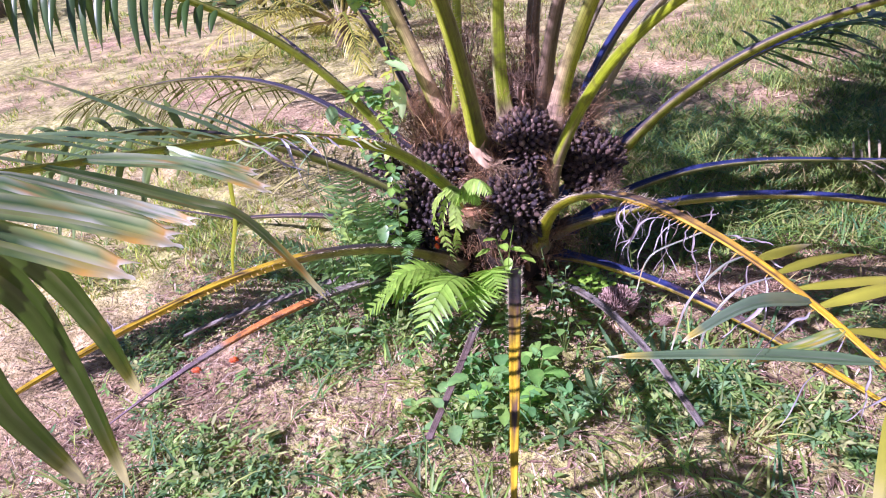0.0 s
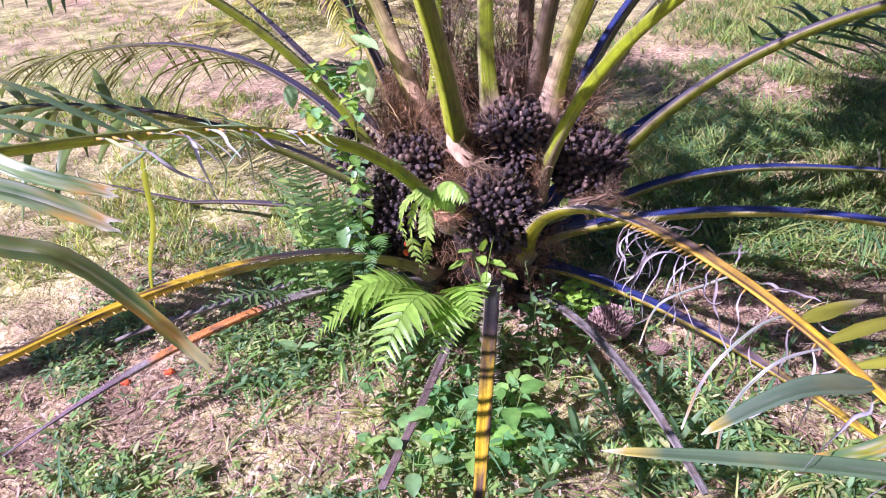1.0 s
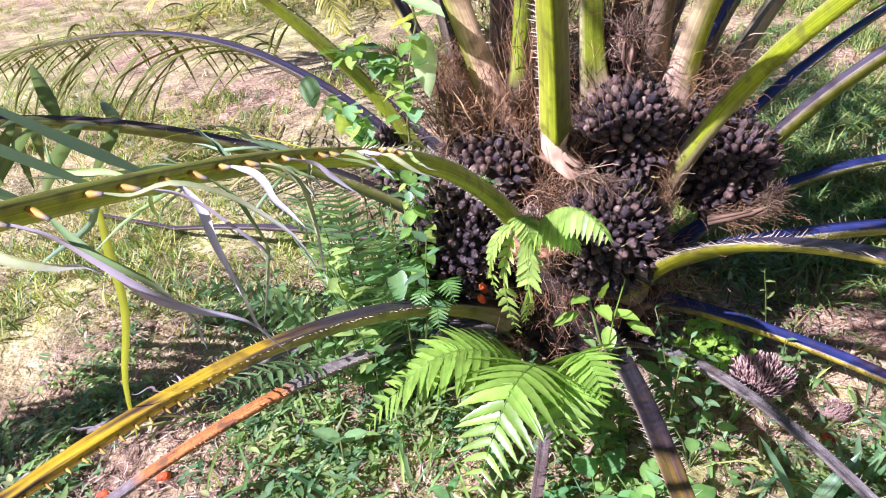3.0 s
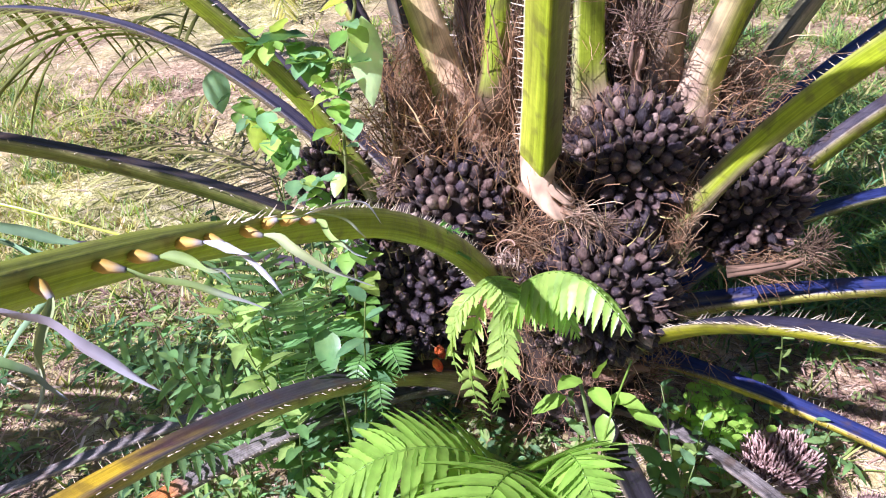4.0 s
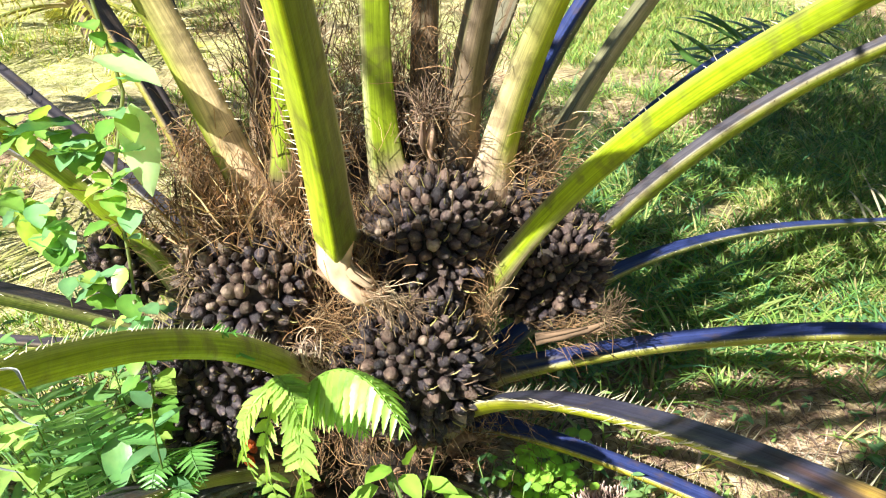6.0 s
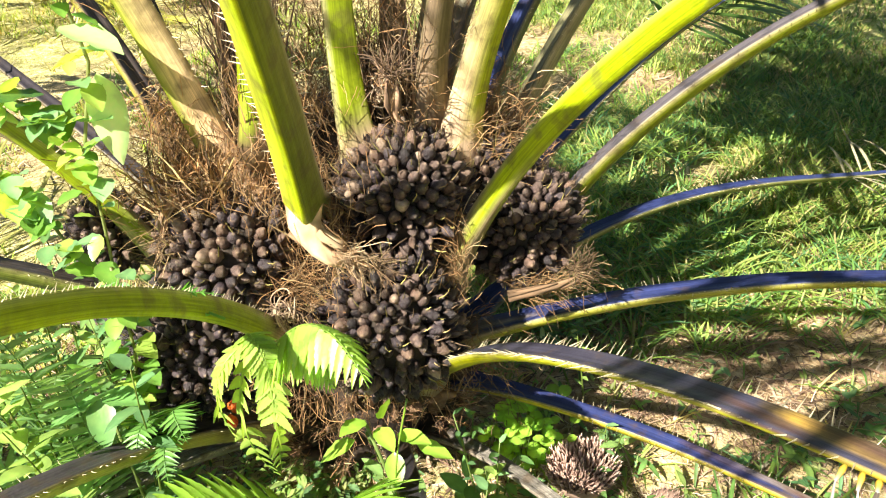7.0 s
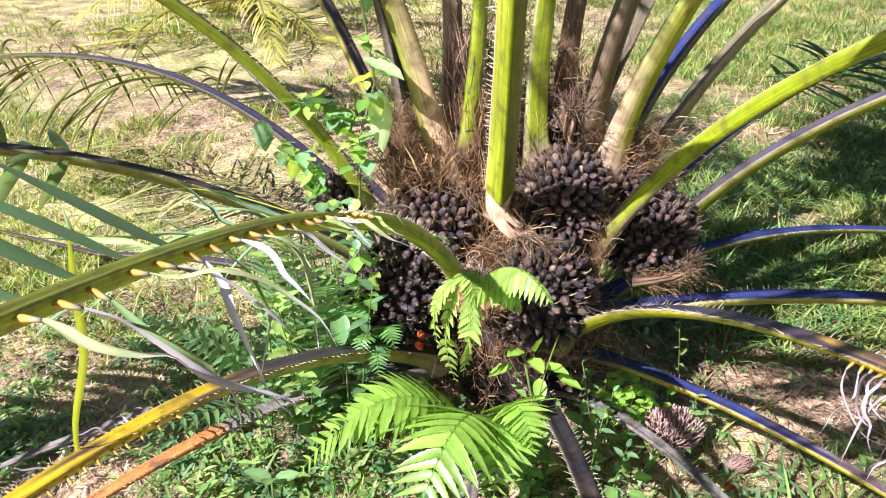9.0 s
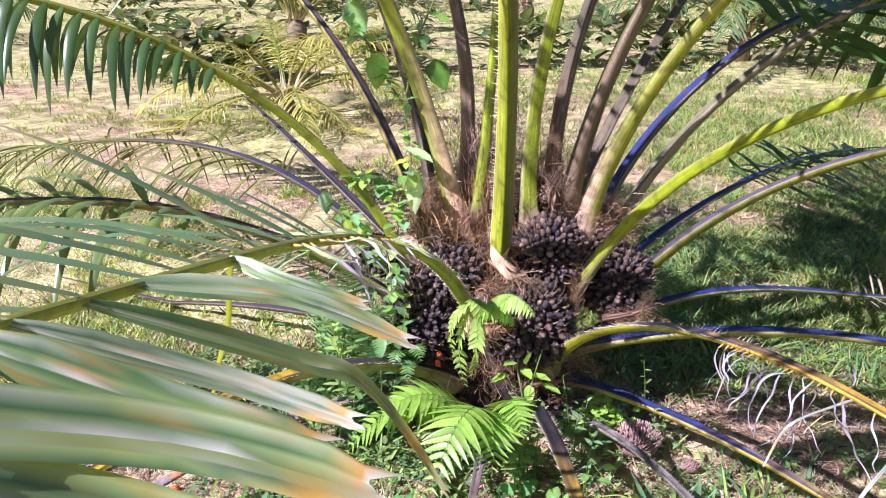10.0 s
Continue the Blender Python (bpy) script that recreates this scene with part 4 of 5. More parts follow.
def make_bunch(centre, radii, axis, seed, label="fruit bunch of dark purple-brown fruits", size=0.0116, red=(), mix=(4, 4, 1.2, 3)):
    g = random.Random(seed)
    c = Vector(centre)
    turn = Vector((0, 0, 1)).rotation_difference(Vector(axis).normalized()).to_matrix()
    b = Build()
    nn, mm = 14, 9
    verts, faces = [], []
    for j in range(mm + 1):
        for i in range(nn):
            th, a = math.pi * j / mm, 2 * math.pi * i / nn
            verts.append(c + turn @ Vector((radii[0] * math.sin(th) * math.cos(a), radii[1] * math.sin(th) * math.sin(a), radii[2] * math.cos(th))) * 0.9)
    faces = [(j * nn + i, j * nn + (i + 1) % nn, (j + 1) * nn + (i + 1) % nn, (j + 1) * nn + i) for j in range(mm) for i in range(nn)]
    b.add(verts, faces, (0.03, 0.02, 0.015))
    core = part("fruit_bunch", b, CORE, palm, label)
    r = (radii[0] * radii[1] * radii[2]) ** (1 / 3)
    count = int(4 * math.pi * r * r / (size * 1.78) ** 2)
    bracts = Build()
    for k in range(count):
        z = 1 - 2 * (k + 0.5) / count
        a = k * 2.399963 + g.uniform(-0.12, 0.12)
        s = math.sqrt(1 - z * z)
        d = Vector((s * math.cos(a), s * math.sin(a), z))
        q = c + turn @ Vector((d.x * radii[0], d.y * radii[1], d.z * radii[2])) * g.uniform(0.9, 1.06)
        nrm = (turn @ Vector((d.x / radii[0], d.y / radii[1], d.z / radii[2]))).normalized()
        if (q - Vector((0, 0.2, q.z))).length < 0.1 or nrm.y > 0.75:
            continue
        nrm = (nrm + Vector((g.uniform(-.3, .3), g.uniform(-.3, .3), g.uniform(-.1, .35)))).normalized()
        ob = new("fruit", g.choices(FRUITS, mix)[0])
        w = size * g.uniform(0.72, 1.16)
        ob.matrix_basis = Matrix.LocRotScale(q, nrm.to_track_quat("Z", "Y") @ Euler((0, 0, g.uniform(0, 6))).to_quaternion(), (w, w * g.uniform(0.85, 1.1), w * g.uniform(0.9, 1.25)))
        ob.parent = core
        if g.random() < 0.75:
            base = q + Vector((g.uniform(-1, 1), g.uniform(-1, 1), g.uniform(-1, 1))) * size * 0.8
            way = (nrm + Vector((g.uniform(-.5, .5), g.uniform(-.5, .5), g.uniform(0, .7)))).normalized()
            tube(bracts, [base, base + way * 0.02, base + way * g.uniform(0.025, 0.04) + UP * 0.004], [0.0016, 0.001, 0.0002], jit(g.choice(((0.30, 0.21, 0.10), (0.16, 0.10, 0.06), (0.36, 0.30, 0.10))), 0.4, g), n=3, caps=False)
    part("bract_fringe", bracts, FIBRE, core, "straw-coloured pointed bracts", smooth=False, kind="stuff")
    for q, me in red:
        ob = new("fruit", me)
        ob.matrix_basis = Matrix.LocRotScale(Vector(q), Euler((g.uniform(0, 3), g.uniform(0, 3), 0)), (0.0108, 0.0108, 0.0108))
        ob.parent = core
    return core


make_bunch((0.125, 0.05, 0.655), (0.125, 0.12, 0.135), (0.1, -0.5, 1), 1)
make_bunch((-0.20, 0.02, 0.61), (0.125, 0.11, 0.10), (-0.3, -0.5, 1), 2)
# darker fruit mix here stands for the shade over this bunch
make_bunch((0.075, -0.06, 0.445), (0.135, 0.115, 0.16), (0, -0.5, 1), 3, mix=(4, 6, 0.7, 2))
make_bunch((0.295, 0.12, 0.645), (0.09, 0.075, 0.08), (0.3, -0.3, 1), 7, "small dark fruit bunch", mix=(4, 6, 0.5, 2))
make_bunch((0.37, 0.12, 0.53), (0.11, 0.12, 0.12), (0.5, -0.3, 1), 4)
# mostly the darkest fruits: the shadow on this bunch is given by colour
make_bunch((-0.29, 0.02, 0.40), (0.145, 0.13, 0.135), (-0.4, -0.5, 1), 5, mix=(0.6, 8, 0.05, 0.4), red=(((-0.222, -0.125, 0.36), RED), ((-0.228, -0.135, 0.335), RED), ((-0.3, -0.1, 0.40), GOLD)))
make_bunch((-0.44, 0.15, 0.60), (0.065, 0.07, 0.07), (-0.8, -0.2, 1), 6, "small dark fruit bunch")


def husk(b, pts, width, colour, g, thick=0.006):
    """A split woody flake of leaf base, ragged at its end."""
    n = len(pts) - 1
    verts, faces, cols = [], [], []
    for i, q in enumerate(pts):
        t = (pts[min(i + 1, n)] - pts[max(i - 1, 0)]).normalized()
        s = t.cross(Vector((0, -0.6, 0.8))).normalized()
        nrm = s.cross(t)
        w = width * (1 - 0.75 * (i / n) ** 1.5) * g.uniform(0.85, 1.15)
        for u, v in ((-0.5, 0), (-0.25, 0.7), (0.2, 0.5), (0.5, 0), (0.1, -0.6)):
            verts.append(q + s * (u * w) + nrm * (v * thick))
            cols.append(jit(colour, 0.5, g))
    for i in range(n):
        for k in range(5):
            faces.append((i * 5 + k, i * 5 + (k + 1) % 5, (i + 1) * 5 + (k + 1) % 5, (i + 1) * 5 + k))
    faces += [(4, 3, 2, 1, 0), tuple(range(n * 5, n * 5 + 5))]
    b.add(verts, faces, cols)


def make_husks():
    g = random.Random(44)
    for pts, w, c in ((((-0.06, -0.08, 0.68), (-0.02, -0.10, 0.655), (0.03, -0.11, 0.635), (0.065, -0.115, 0.615)), 0.026, (0.22, 0.13, 0.075)),
                      (((-0.028, -0.08, 0.75), (-0.032, -0.10, 0.715), (-0.015, -0.11, 0.675), (0.02, -0.113, 0.645)), 0.058, (0.44, 0.30, 0.19)),
                      (((0.31, -0.045, 0.478), (0.36, -0.06, 0.497), (0.40, -0.07, 0.512), (0.43, -0.075, 0.53)), 0.022, (0.12, 0.07, 0.04)),
                      (((-0.14, -0.14, 0.50), (-0.09, -0.17, 0.495), (-0.04, -0.18, 0.50)), 0.05, (0.42, 0.22, 0.11)),
                      (((-0.20, 0.04, 0.74), (-0.24, 0.0, 0.735), (-0.27, -0.02, 0.70), (-0.275, -0.03, 0.67)), 0.022, (0.2, 0.12, 0.07)),
                      (((0.13, 0.02, 0.83), (0.125, 0.0, 0.86), (0.13, 0.01, 0.90)), 0.03, (0.2, 0.12, 0.08))):
        b = Build()
        for k in range(3):
            off = Vector((g.gauss(0, 0.004), g.gauss(0, 0.004), g.gauss(0, 0.007)))
            n = len(pts) if k == 0 else g.randint(3, len(pts))
            husk(b, smooth_line([Vector(q) + off * (1 + 0.3 * i) for i, q in enumerate(pts[:n])], 2), w * (1, 0.6, 0.45)[k], jit(c, 0.3, g), g, 0.0028)
        fibre_tuft(b, pts[-1], (0.012, 0.01, 0.008), 26, 0.05, Vector(pts[-1]) - Vector(pts[-2]) + Vector((0, 0, 0)), g, c, mess=0.03, radius=0.0007)
        part("husk", b, FIBRE, palm, "split tan leaf-base husk")


make_husks()


def make_leaf_bases():
    """Old broken leaf bases standing round the foot of the trunk."""
    g = random.Random(46)
    for row, (z, r, count) in enumerate(((0.05, 0.20, 15), (0.15, 0.215, 14), (0.25, 0.225, 13))):
        for k in range(count):
            a = -math.pi * 0.97 + math.pi * 0.94 * (k + 0.5 * (row % 2)) / count + g.uniform(-0.06, 0.06)
            out = Vector((math.cos(a), math.sin(a), 0))
            q = Vector((0, 0.2, z - 0.03 + g.uniform(-0.02, 0.02))) + out * (r - 0.02)
            n = g.randint(3, 4)
            pts = [q + out * (0.012 * i + 0.005 * i * i) + UP * (0.028 * i) + Vector((g.gauss(0, 0.004), g.gauss(0, 0.004), 0)) for i in range(n)]
            b = Build()
            husk(b, pts, g.uniform(0.035, 0.06), jit(g.choice(((0.11, 0.07, 0.045), (0.19, 0.12, 0.075), (0.07, 0.045, 0.032), (0.26, 0.15, 0.09))), 0.25, g), g, g.uniform(0.008, 0.014))
            fibre_tuft(b, pts[-1], (0.012, 0.008, 0.012), 5, 0.045, out + UP * 0.5, g, (0.30, 0.15, 0.08), mess=0.4, radius=0.0006)
            part("leaf_base", b, FIBRE, palm, "broken brown old leaf base")


make_leaf_bases()


def make_grass_stem():
    stem = thing("grass_stem", "thin upright green grass stem before the trunk", "grass", at=(0.06, -0.36, 0.0))
    b = Build()
    tube(b, smooth_line([Vector(q) for q in ((0.045, -0.34, hill(0.045, -0.34)), (0.048, -0.33, 0.2), (0.062, -0.32, 0.36), (0.092, -0.32, 0.50))]), 0.0017, (0.26, 0.38, 0.06), n=5)
    part("stalk", b, LEAF, stem)
    for q, way, ln in (((0.056, -0.322, 0.32), (0.8, -0.3, 0.5), 0.05), ((0.054, -0.322, 0.31), (-0.7, -0.3, 0.3), 0.035), ((0.05, -0.33, 0.2), (-0.6, -0.5, 0.5), 0.09), ((0.05, -0.33, 0.14), (0.7, -0.5, 0.6), 0.1)):
        lb = Build()
        blade(lb, bend(q, way, ln, 4, 5), 0.006, (0.24, 0.38, 0.07), 0.3)
        part("blade", lb, LEAF, stem)


make_grass_stem()

# ---- ferns and broad-leaved plants ----
FERN = (0.26, 0.43, 0.06)


def fern_frond(name, parent, base, way, length, droop, width, colour, g, pairs=13, label="", broad=0.22, hang=0.0):
    b = Build()
    pts = way if isinstance(way, list) else bend(base, way, length, droop, 16, g=g)
    tube(b, pts, [0.0028 * (1 - 0.8 * i / 16) for i in range(17)], tuple(x * 0.9 for x in colour), n=4)
    for k in range(pairs):
        u = 0.1 + 0.9 * k / pairs
        i = min(15, int(u * 16))
        q = pts[i].lerp(pts[i + 1], u * 16 - i)
        d = (pts[i + 1] - pts[i]).normalized()
        side = d.cross(UP)
        side = side.normalized() if side.length > 0.05 else Vector((1, 0, 0))
        nrm = side.cross(d)
        ln = width * (math.sin(math.pi * min(1, 0.22 + 0.78 * u)) ** 0.8 + 0.03)
        for sg in (-1, 1):
            w = side * (sg * (1 - 0.5 * hang)) + d * 0.55 + nrm * g.uniform(0.0, 0.2) - UP * hang
            pp = bend(q, w + d * g.uniform(-0.1, 0.1), ln * g.uniform(0.88, 1.1), g.uniform(2.5, 6.5), 6, g=g)
            toothed(b, pp, min(ln * broad, broad * 0.095), jit(colour, 0.12, g), nrm)
    return part(name, b, LEAF, parent, label)


def toothed(b, pts, width, colour, nrm):
    """A long tapering leaflet with finely notched edges."""
    n = len(pts) - 1
    verts, faces, cols = [], [], []
    for i in range(n):
        for k, wd in ((0.0, 0.86), (0.55, 1.0)):
            u = (i + k) / n
            q = pts[i].lerp(pts[i + 1], k)
            t = (pts[i + 1] - pts[i]).normalized()
            s = t.cross(nrm).normalized()
            w = width * wd * (0.75 + 0.25 * min(1, u * 5)) * (1 - u ** 1.6) ** 0.85
            f = t * (w * 0.28 if wd == 1.0 else 0)
            verts += [q - s * w + f + nrm * (w * 0.16), q - nrm * 0.001, q + s * w + f + nrm * (w * 0.16)]
            cols += [colour, tuple(x * 1.15 for x in colour), tuple(x * 0.94 for x in colour)]
    verts.append(pts[-1])
    cols.append(colour)
    m = 2 * n
    for i in range(m - 1):
        a = i * 3
        faces += [(a, a + 1, a + 4, a + 3), (a + 1, a + 2, a + 5, a + 4)]
    a = (m - 1) * 3
    faces += [(a, a + 1, m * 3), (a + 1, a + 2, m * 3)]
    b.add(verts, faces, cols)


def make_fern(base, fronds, label, seed, colour=FERN, broad=0.22, pairs=13, hang=0.0):
    g = random.Random(seed)
    f = thing("fern", label, "fern", at=base, group="ferns at the trunk")
    for way, ln, droop, wd in fronds:
        fern_frond("fern_frond", f, Vector(base) + Vector((g.uniform(-.012, .012), g.uniform(-.012, .012), 0)), way if isinstance(way, list) else Vector(way), ln, droop, wd, jit(colour, 0.12, g), g, pairs=pairs, broad=broad, hang=hang)
    return f


def arc(a, b, c, n=16):
    """n + 1 points on the arch from a over b to c."""
    a, b, c = Vector(a), Vector(b), Vector(c)
    k = b * 2 - (a + c) / 2
    return [a * (1 - u) ** 2 + k * (2 * u * (1 - u)) + c * u * u for u in (i / n for i in range(n + 1))]


make_fern((-0.06, -0.29, 0.18), [(arc((-0.05, -0.29, 0.19), (-0.125, -0.47, 0.38), (-0.22, -0.64, 0.21)), 0, 0, 0.135), (arc((-0.08, -0.29, 0.20), (-0.24, -0.37, 0.37), (-0.40, -0.43, 0.30)), 0, 0, 0.12),
                                 (arc((-0.04, -0.29, 0.20), (0.0, -0.38, 0.36), (0.04, -0.47, 0.29)), 0, 0, 0.08), (arc((-0.05, -0.30, 0.19), (-0.04, -0.42, 0.32), (-0.05, -0.54, 0.22)), 0, 0, 0.10),
                                 (arc((-0.09, -0.28, 0.19), (-0.32, -0.32, 0.28), (-0.50, -0.40, 0.15)), 0, 0, 0.10)],
          "bright green fern at the foot of the palm", 3, FERN, 0.135, 19)


make_fern((-0.115, -0.32, 0.62), [(arc((-0.11, -0.31, 0.59), (-0.02, -0.38, 0.705), (0.05, -0.51, 0.70)), 0, 0, 0.075), (arc((-0.10, -0.32, 0.60), (-0.04, -0.37, 0.66), (0.0, -0.43, 0.63)), 0, 0, 0.05)],
          "fern arching out from a frond stalk", 4, (0.30, 0.46, 0.08), 0.17, 17, 0.75)
make_fern((-0.125, -0.32, 0.64), [(arc((-0.12, -0.31, 0.63), (-0.15, -0.335, 0.50), (-0.125, -0.284, 0.33)), 0, 0, 0.036), (arc((-0.10, -0.32, 0.62), (-0.10, -0.35, 0.52), (-0.115, -0.33, 0.40)), 0, 0, 0.04),
                                  (arc((-0.12, -0.31, 0.64), (-0.17, -0.34, 0.59), (-0.165, -0.33, 0.47)), 0, 0, 0.034), (arc((-0.12, -0.31, 0.65), (-0.10, -0.35, 0.66), (-0.085, -0.37, 0.60)), 0, 0, 0.036)],
          "pale fern hanging down from a frond stalk", 15, (0.34, 0.48, 0.10), 0.28, 11, 0.3)
make_fern((-0.14, -0.32, 0.69), [(arc((-0.14, -0.32, 0.69), (-0.185, -0.335, 0.745), (-0.13, -0.33, 0.735)), 0, 0, 0.026)], "small curled fern on a frond stalk", 14, (0.13, 0.3, 0.06), 0.2, 12)
make_fern((-0.31, -0.10, 0.30), [(arc((-0.30, -0.11, 0.31), (-0.30, -0.19, 0.43), (-0.27, -0.25, 0.40)), 0, 0, 0.045), (arc((-0.32, -0.11, 0.31), (-0.35, -0.19, 0.41), (-0.36, -0.25, 0.37)), 0, 0, 0.045), (arc((-0.31, -0.11, 0.31), (-0.32, -0.21, 0.38), (-0.31, -0.28, 0.34)), 0, 0, 0.04)],
          "dull green fern beside the lower bunch", 5, (0.14, 0.28, 0.07), 0.15, 16)


make_fern((-0.52, -0.10, 0.0), [(arc((-0.51, -0.11, 0.0), (-0.50, -0.18, 0.52), (-0.48, -0.32, 0.74)), 0, 0, 0.08), (arc((-0.53, -0.10, 0.0), (-0.57, -0.15, 0.50), (-0.60, -0.24, 0.70)), 0, 0, 0.08), (arc((-0.50, -0.11, 0.0), (-0.44, -0.20, 0.46), (-0.40, -0.30, 0.60)), 0, 0, 0.075), (arc((-0.54, -0.09, 0.0), (-0.63, -0.08, 0.45), (-0.72, -0.12, 0.62)), 0, 0, 0.08), ((-0.1, -0.1, 1), 0.66, 1.6, 0.085), ((-0.35, -0.1, 1), 0.72, 2.0, 0.09), ((0.12, -0.2, 1), 0.58, 2.0, 0.08), ((-0.3, -0.4, 1), 0.62, 2.2, 0.085), ((-0.5, 0.1, 1), 0.66, 2.2, 0.085)],
          "pale green fern among tall weeds", 6, (0.19, 0.33, 0.13), 0.13, 20)


def make_herb(base, height, leaves, size, colour, seed, label, category="plant", group="", lean=(0, 0)):
    """An upright broad-leaved plant: a stem with paired leaves."""
    g = random.Random(seed)
    f = thing("herb", label, category, group, at=base)
    stem = bend(base, (lean[0] + g.uniform(-.2, .2), lean[1] + g.uniform(-.2, .2), 1), height, g.uniform(-1, 1), 6, g=g, wob=0.08)
    b = Build()
    tube(b, stem, [0.003 * (1 - 0.6 * i / 6) for i in range(7)], (0.16, 0.22, 0.05), n=4)
    part("stem", b, LEAF, f)
    for k in range(leaves):
        u = 0.25 + 0.75 * k / max(1, leaves - 1)
        i = min(5, int(u * 6))
        q = stem[i].lerp(stem[i + 1], u * 6 - i)
        a = k * 2.4 + g.uniform(-.4, .4)
        lb = Build()
        ln = size * g.uniform(0.7, 1.15)
        leaf(lb, q, (math.cos(a), math.sin(a), g.uniform(0.1, 0.6)), ln, ln * g.uniform(0.32, 0.55), jit(colour, 0.3, g), droop=g.uniform(3, 9), g=g)
        part("leaf", lb, LEAF, f)
    return f


gh = random.Random(21)
HERBS = ((0.15, 0.28, 0.09), (0.21, 0.33, 0.11), (0.13, 0.25, 0.11), (0.27, 0.38, 0.10), (0.18, 0.31, 0.14))
SEEDLINGS = ((0.14, 0.30, 0.10), (0.18, 0.34, 0.12), (0.11, 0.25, 0.09), (0.24, 0.38, 0.10))
for k in range(20):
    x, y = gh.uniform(-0.60, -0.40), gh.uniform(-0.16, 0.12)
    make_herb((x, y, hill(x, y)), gh.uniform(0.45, 0.68), gh.randint(12, 18), gh.choice((0.03, 0.04, 0.055)), gh.choice(HERBS), 300 + k, "tall leafy green weed against the palm trunk", group="weeds beside the trunk")
for k in range(12):
    x, y = gh.uniform(-0.12, 0.26), gh.uniform(-0.34, -0.18)
    make_herb((x, y, hill(x, y)), gh.uniform(0.2, 0.38), gh.randint(7, 12), gh.choice((0.03, 0.045, 0.06)), gh.choice(HERBS), 340 + k, "leafy green weed at the foot of the trunk", group="weeds beside the trunk")
for k in range(42):
    x, y = gh.uniform(-0.68, -0.40), gh.uniform(-0.24, 0.2)
    make_herb((x, y, hill(x, y)), gh.uniform(0.15, 0.60), gh.randint(9, 15), gh.choice((0.028, 0.036, 0.045, 0.06, 0.07)), gh.choice(HERBS), 100 + k, "leafy green weed beside the palm trunk", group="weeds beside the trunk")
for k in range(22):
    x, y = gh.uniform(-0.3, 0.3), gh.uniform(-0.85, -0.3)
    make_herb((x, y, hill(x, y)), gh.uniform(0.06, 0.2), gh.randint(4, 9), gh.uniform(0.03, 0.065), gh.choice(SEEDLINGS), 200 + k, "broad-leaved seedling in front of the palm", group="seedlings before the palm")
for k in range(9):
    x, y = gh.uniform(0.2, 0.6), gh.uniform(-0.2, 0.25)
    make_herb((x, y, hill(x, y)), gh.uniform(0.08, 0.3), gh.randint(5, 9), gh.uniform(0.03, 0.06), gh.choice(HERBS), 250 + k, "leafy green weed under low fronds", group="weeds under the fronds")


def rosette(base, spots, size, colour, seed, label):
    g = random.Random(seed)
    f = thing("herb", label, "plant", at=base)
    b = Build()
    tube(b, [base, (Vector(base) + Vector(spots[0][0])) / 2, spots[0][0]], 0.003, (0.2, 0.26, 0.08), n=4)
    part("stem", b, LEAF, f)
    for q, way in spots:
        lb = Build()
        leaf(lb, q, way, size * g.uniform(0.9, 1.1), size * 0.55, jit(colour, 0.12, g), droop=3, n=7, g=g)
        part("leaf", lb, LEAF, f)


rosette((-0.42, -0.16, 0.0), [((-0.405, -0.18, 0.47), (0.9, -0.4, 0.1)), ((-0.415, -0.18, 0.47), (-0.9, -0.5, -0.1)), ((-0.41, -0.185, 0.47), (0.1, -0.6, -0.6)), ((-0.41, -0.175, 0.475), (-0.3, -0.1, 0.9))], 0.085, (0.16, 0.32, 0.10), 3, "weed with four large smooth leaves")
rosette((0.10, -0.27, 0.0), [((0.02, -0.28, 0.43), (-0.5, -0.6, 0.3)), ((0.04, -0.28, 0.41), (0.3, -0.8, 0.1)), ((0.07, -0.28, 0.39), (0.8, -0.5, 0.1)), ((0.05, -0.27, 0.42), (0.2, -0.2, 0.9)), ((0.10, -0.28, 0.36), (0.9, -0.4, -0.2)), ((0.0, -0.28, 0.39), (-0.9, -0.3, -0.2)), ((0.06, -0.29, 0.36), (0.0, -0.7, -0.5))], 0.06, (0.30, 0.48, 0.07), 5, "seedling with broad green leaves before the trunk")
rosette((-0.58, -0.37, 0.0), [((-0.58, -0.36, 0.10), (0.1, -0.6, 0.5)), ((-0.58, -0.36, 0.09), (-0.6, 0.1, 0.3)), ((-0.575, -0.36, 0.09), (0.7, 0.2, 0.2))], 0.075, (0.24, 0.40, 0.16), 4, "seedling with pale round leaves")


def broad_plant(base, height, leaves, size, colour, seed, label):
    """A low plant with large smooth leaves on long stalks."""
    g = random.Random(seed)
    base = Vector((base[0], base[1], hill(*base)))
    f = thing("herb", label, "plant", "broad-leaved plants before the palm", at=base)
    for k in range(leaves):
        a = k * 2.4 + g.uniform(-0.4, 0.4)
        out = Vector((math.cos(a), math.sin(a), 0))
        top = base + out * g.uniform(0.02, 0.07) + UP * (height * g.uniform(0.5, 1.0))
        stem = Build()
        tube(stem, [base, base.lerp(top, 0.5) + UP * 0.02, top], 0.0018, (0.2, 0.3, 0.08), n=4, caps=False)
        stalk = part("stem", stem, LEAF, f)
        lb = Build()
        ln = size * g.uniform(0.75, 1.15)
        leaf(lb, top, out + UP * g.uniform(0.0, 0.5), ln, ln * g.uniform(0.6, 0.75), jit(colour, 0.25, g), droop=g.uniform(4, 9), n=7, g=g)
        part("leaf", lb, LEAF, stalk)


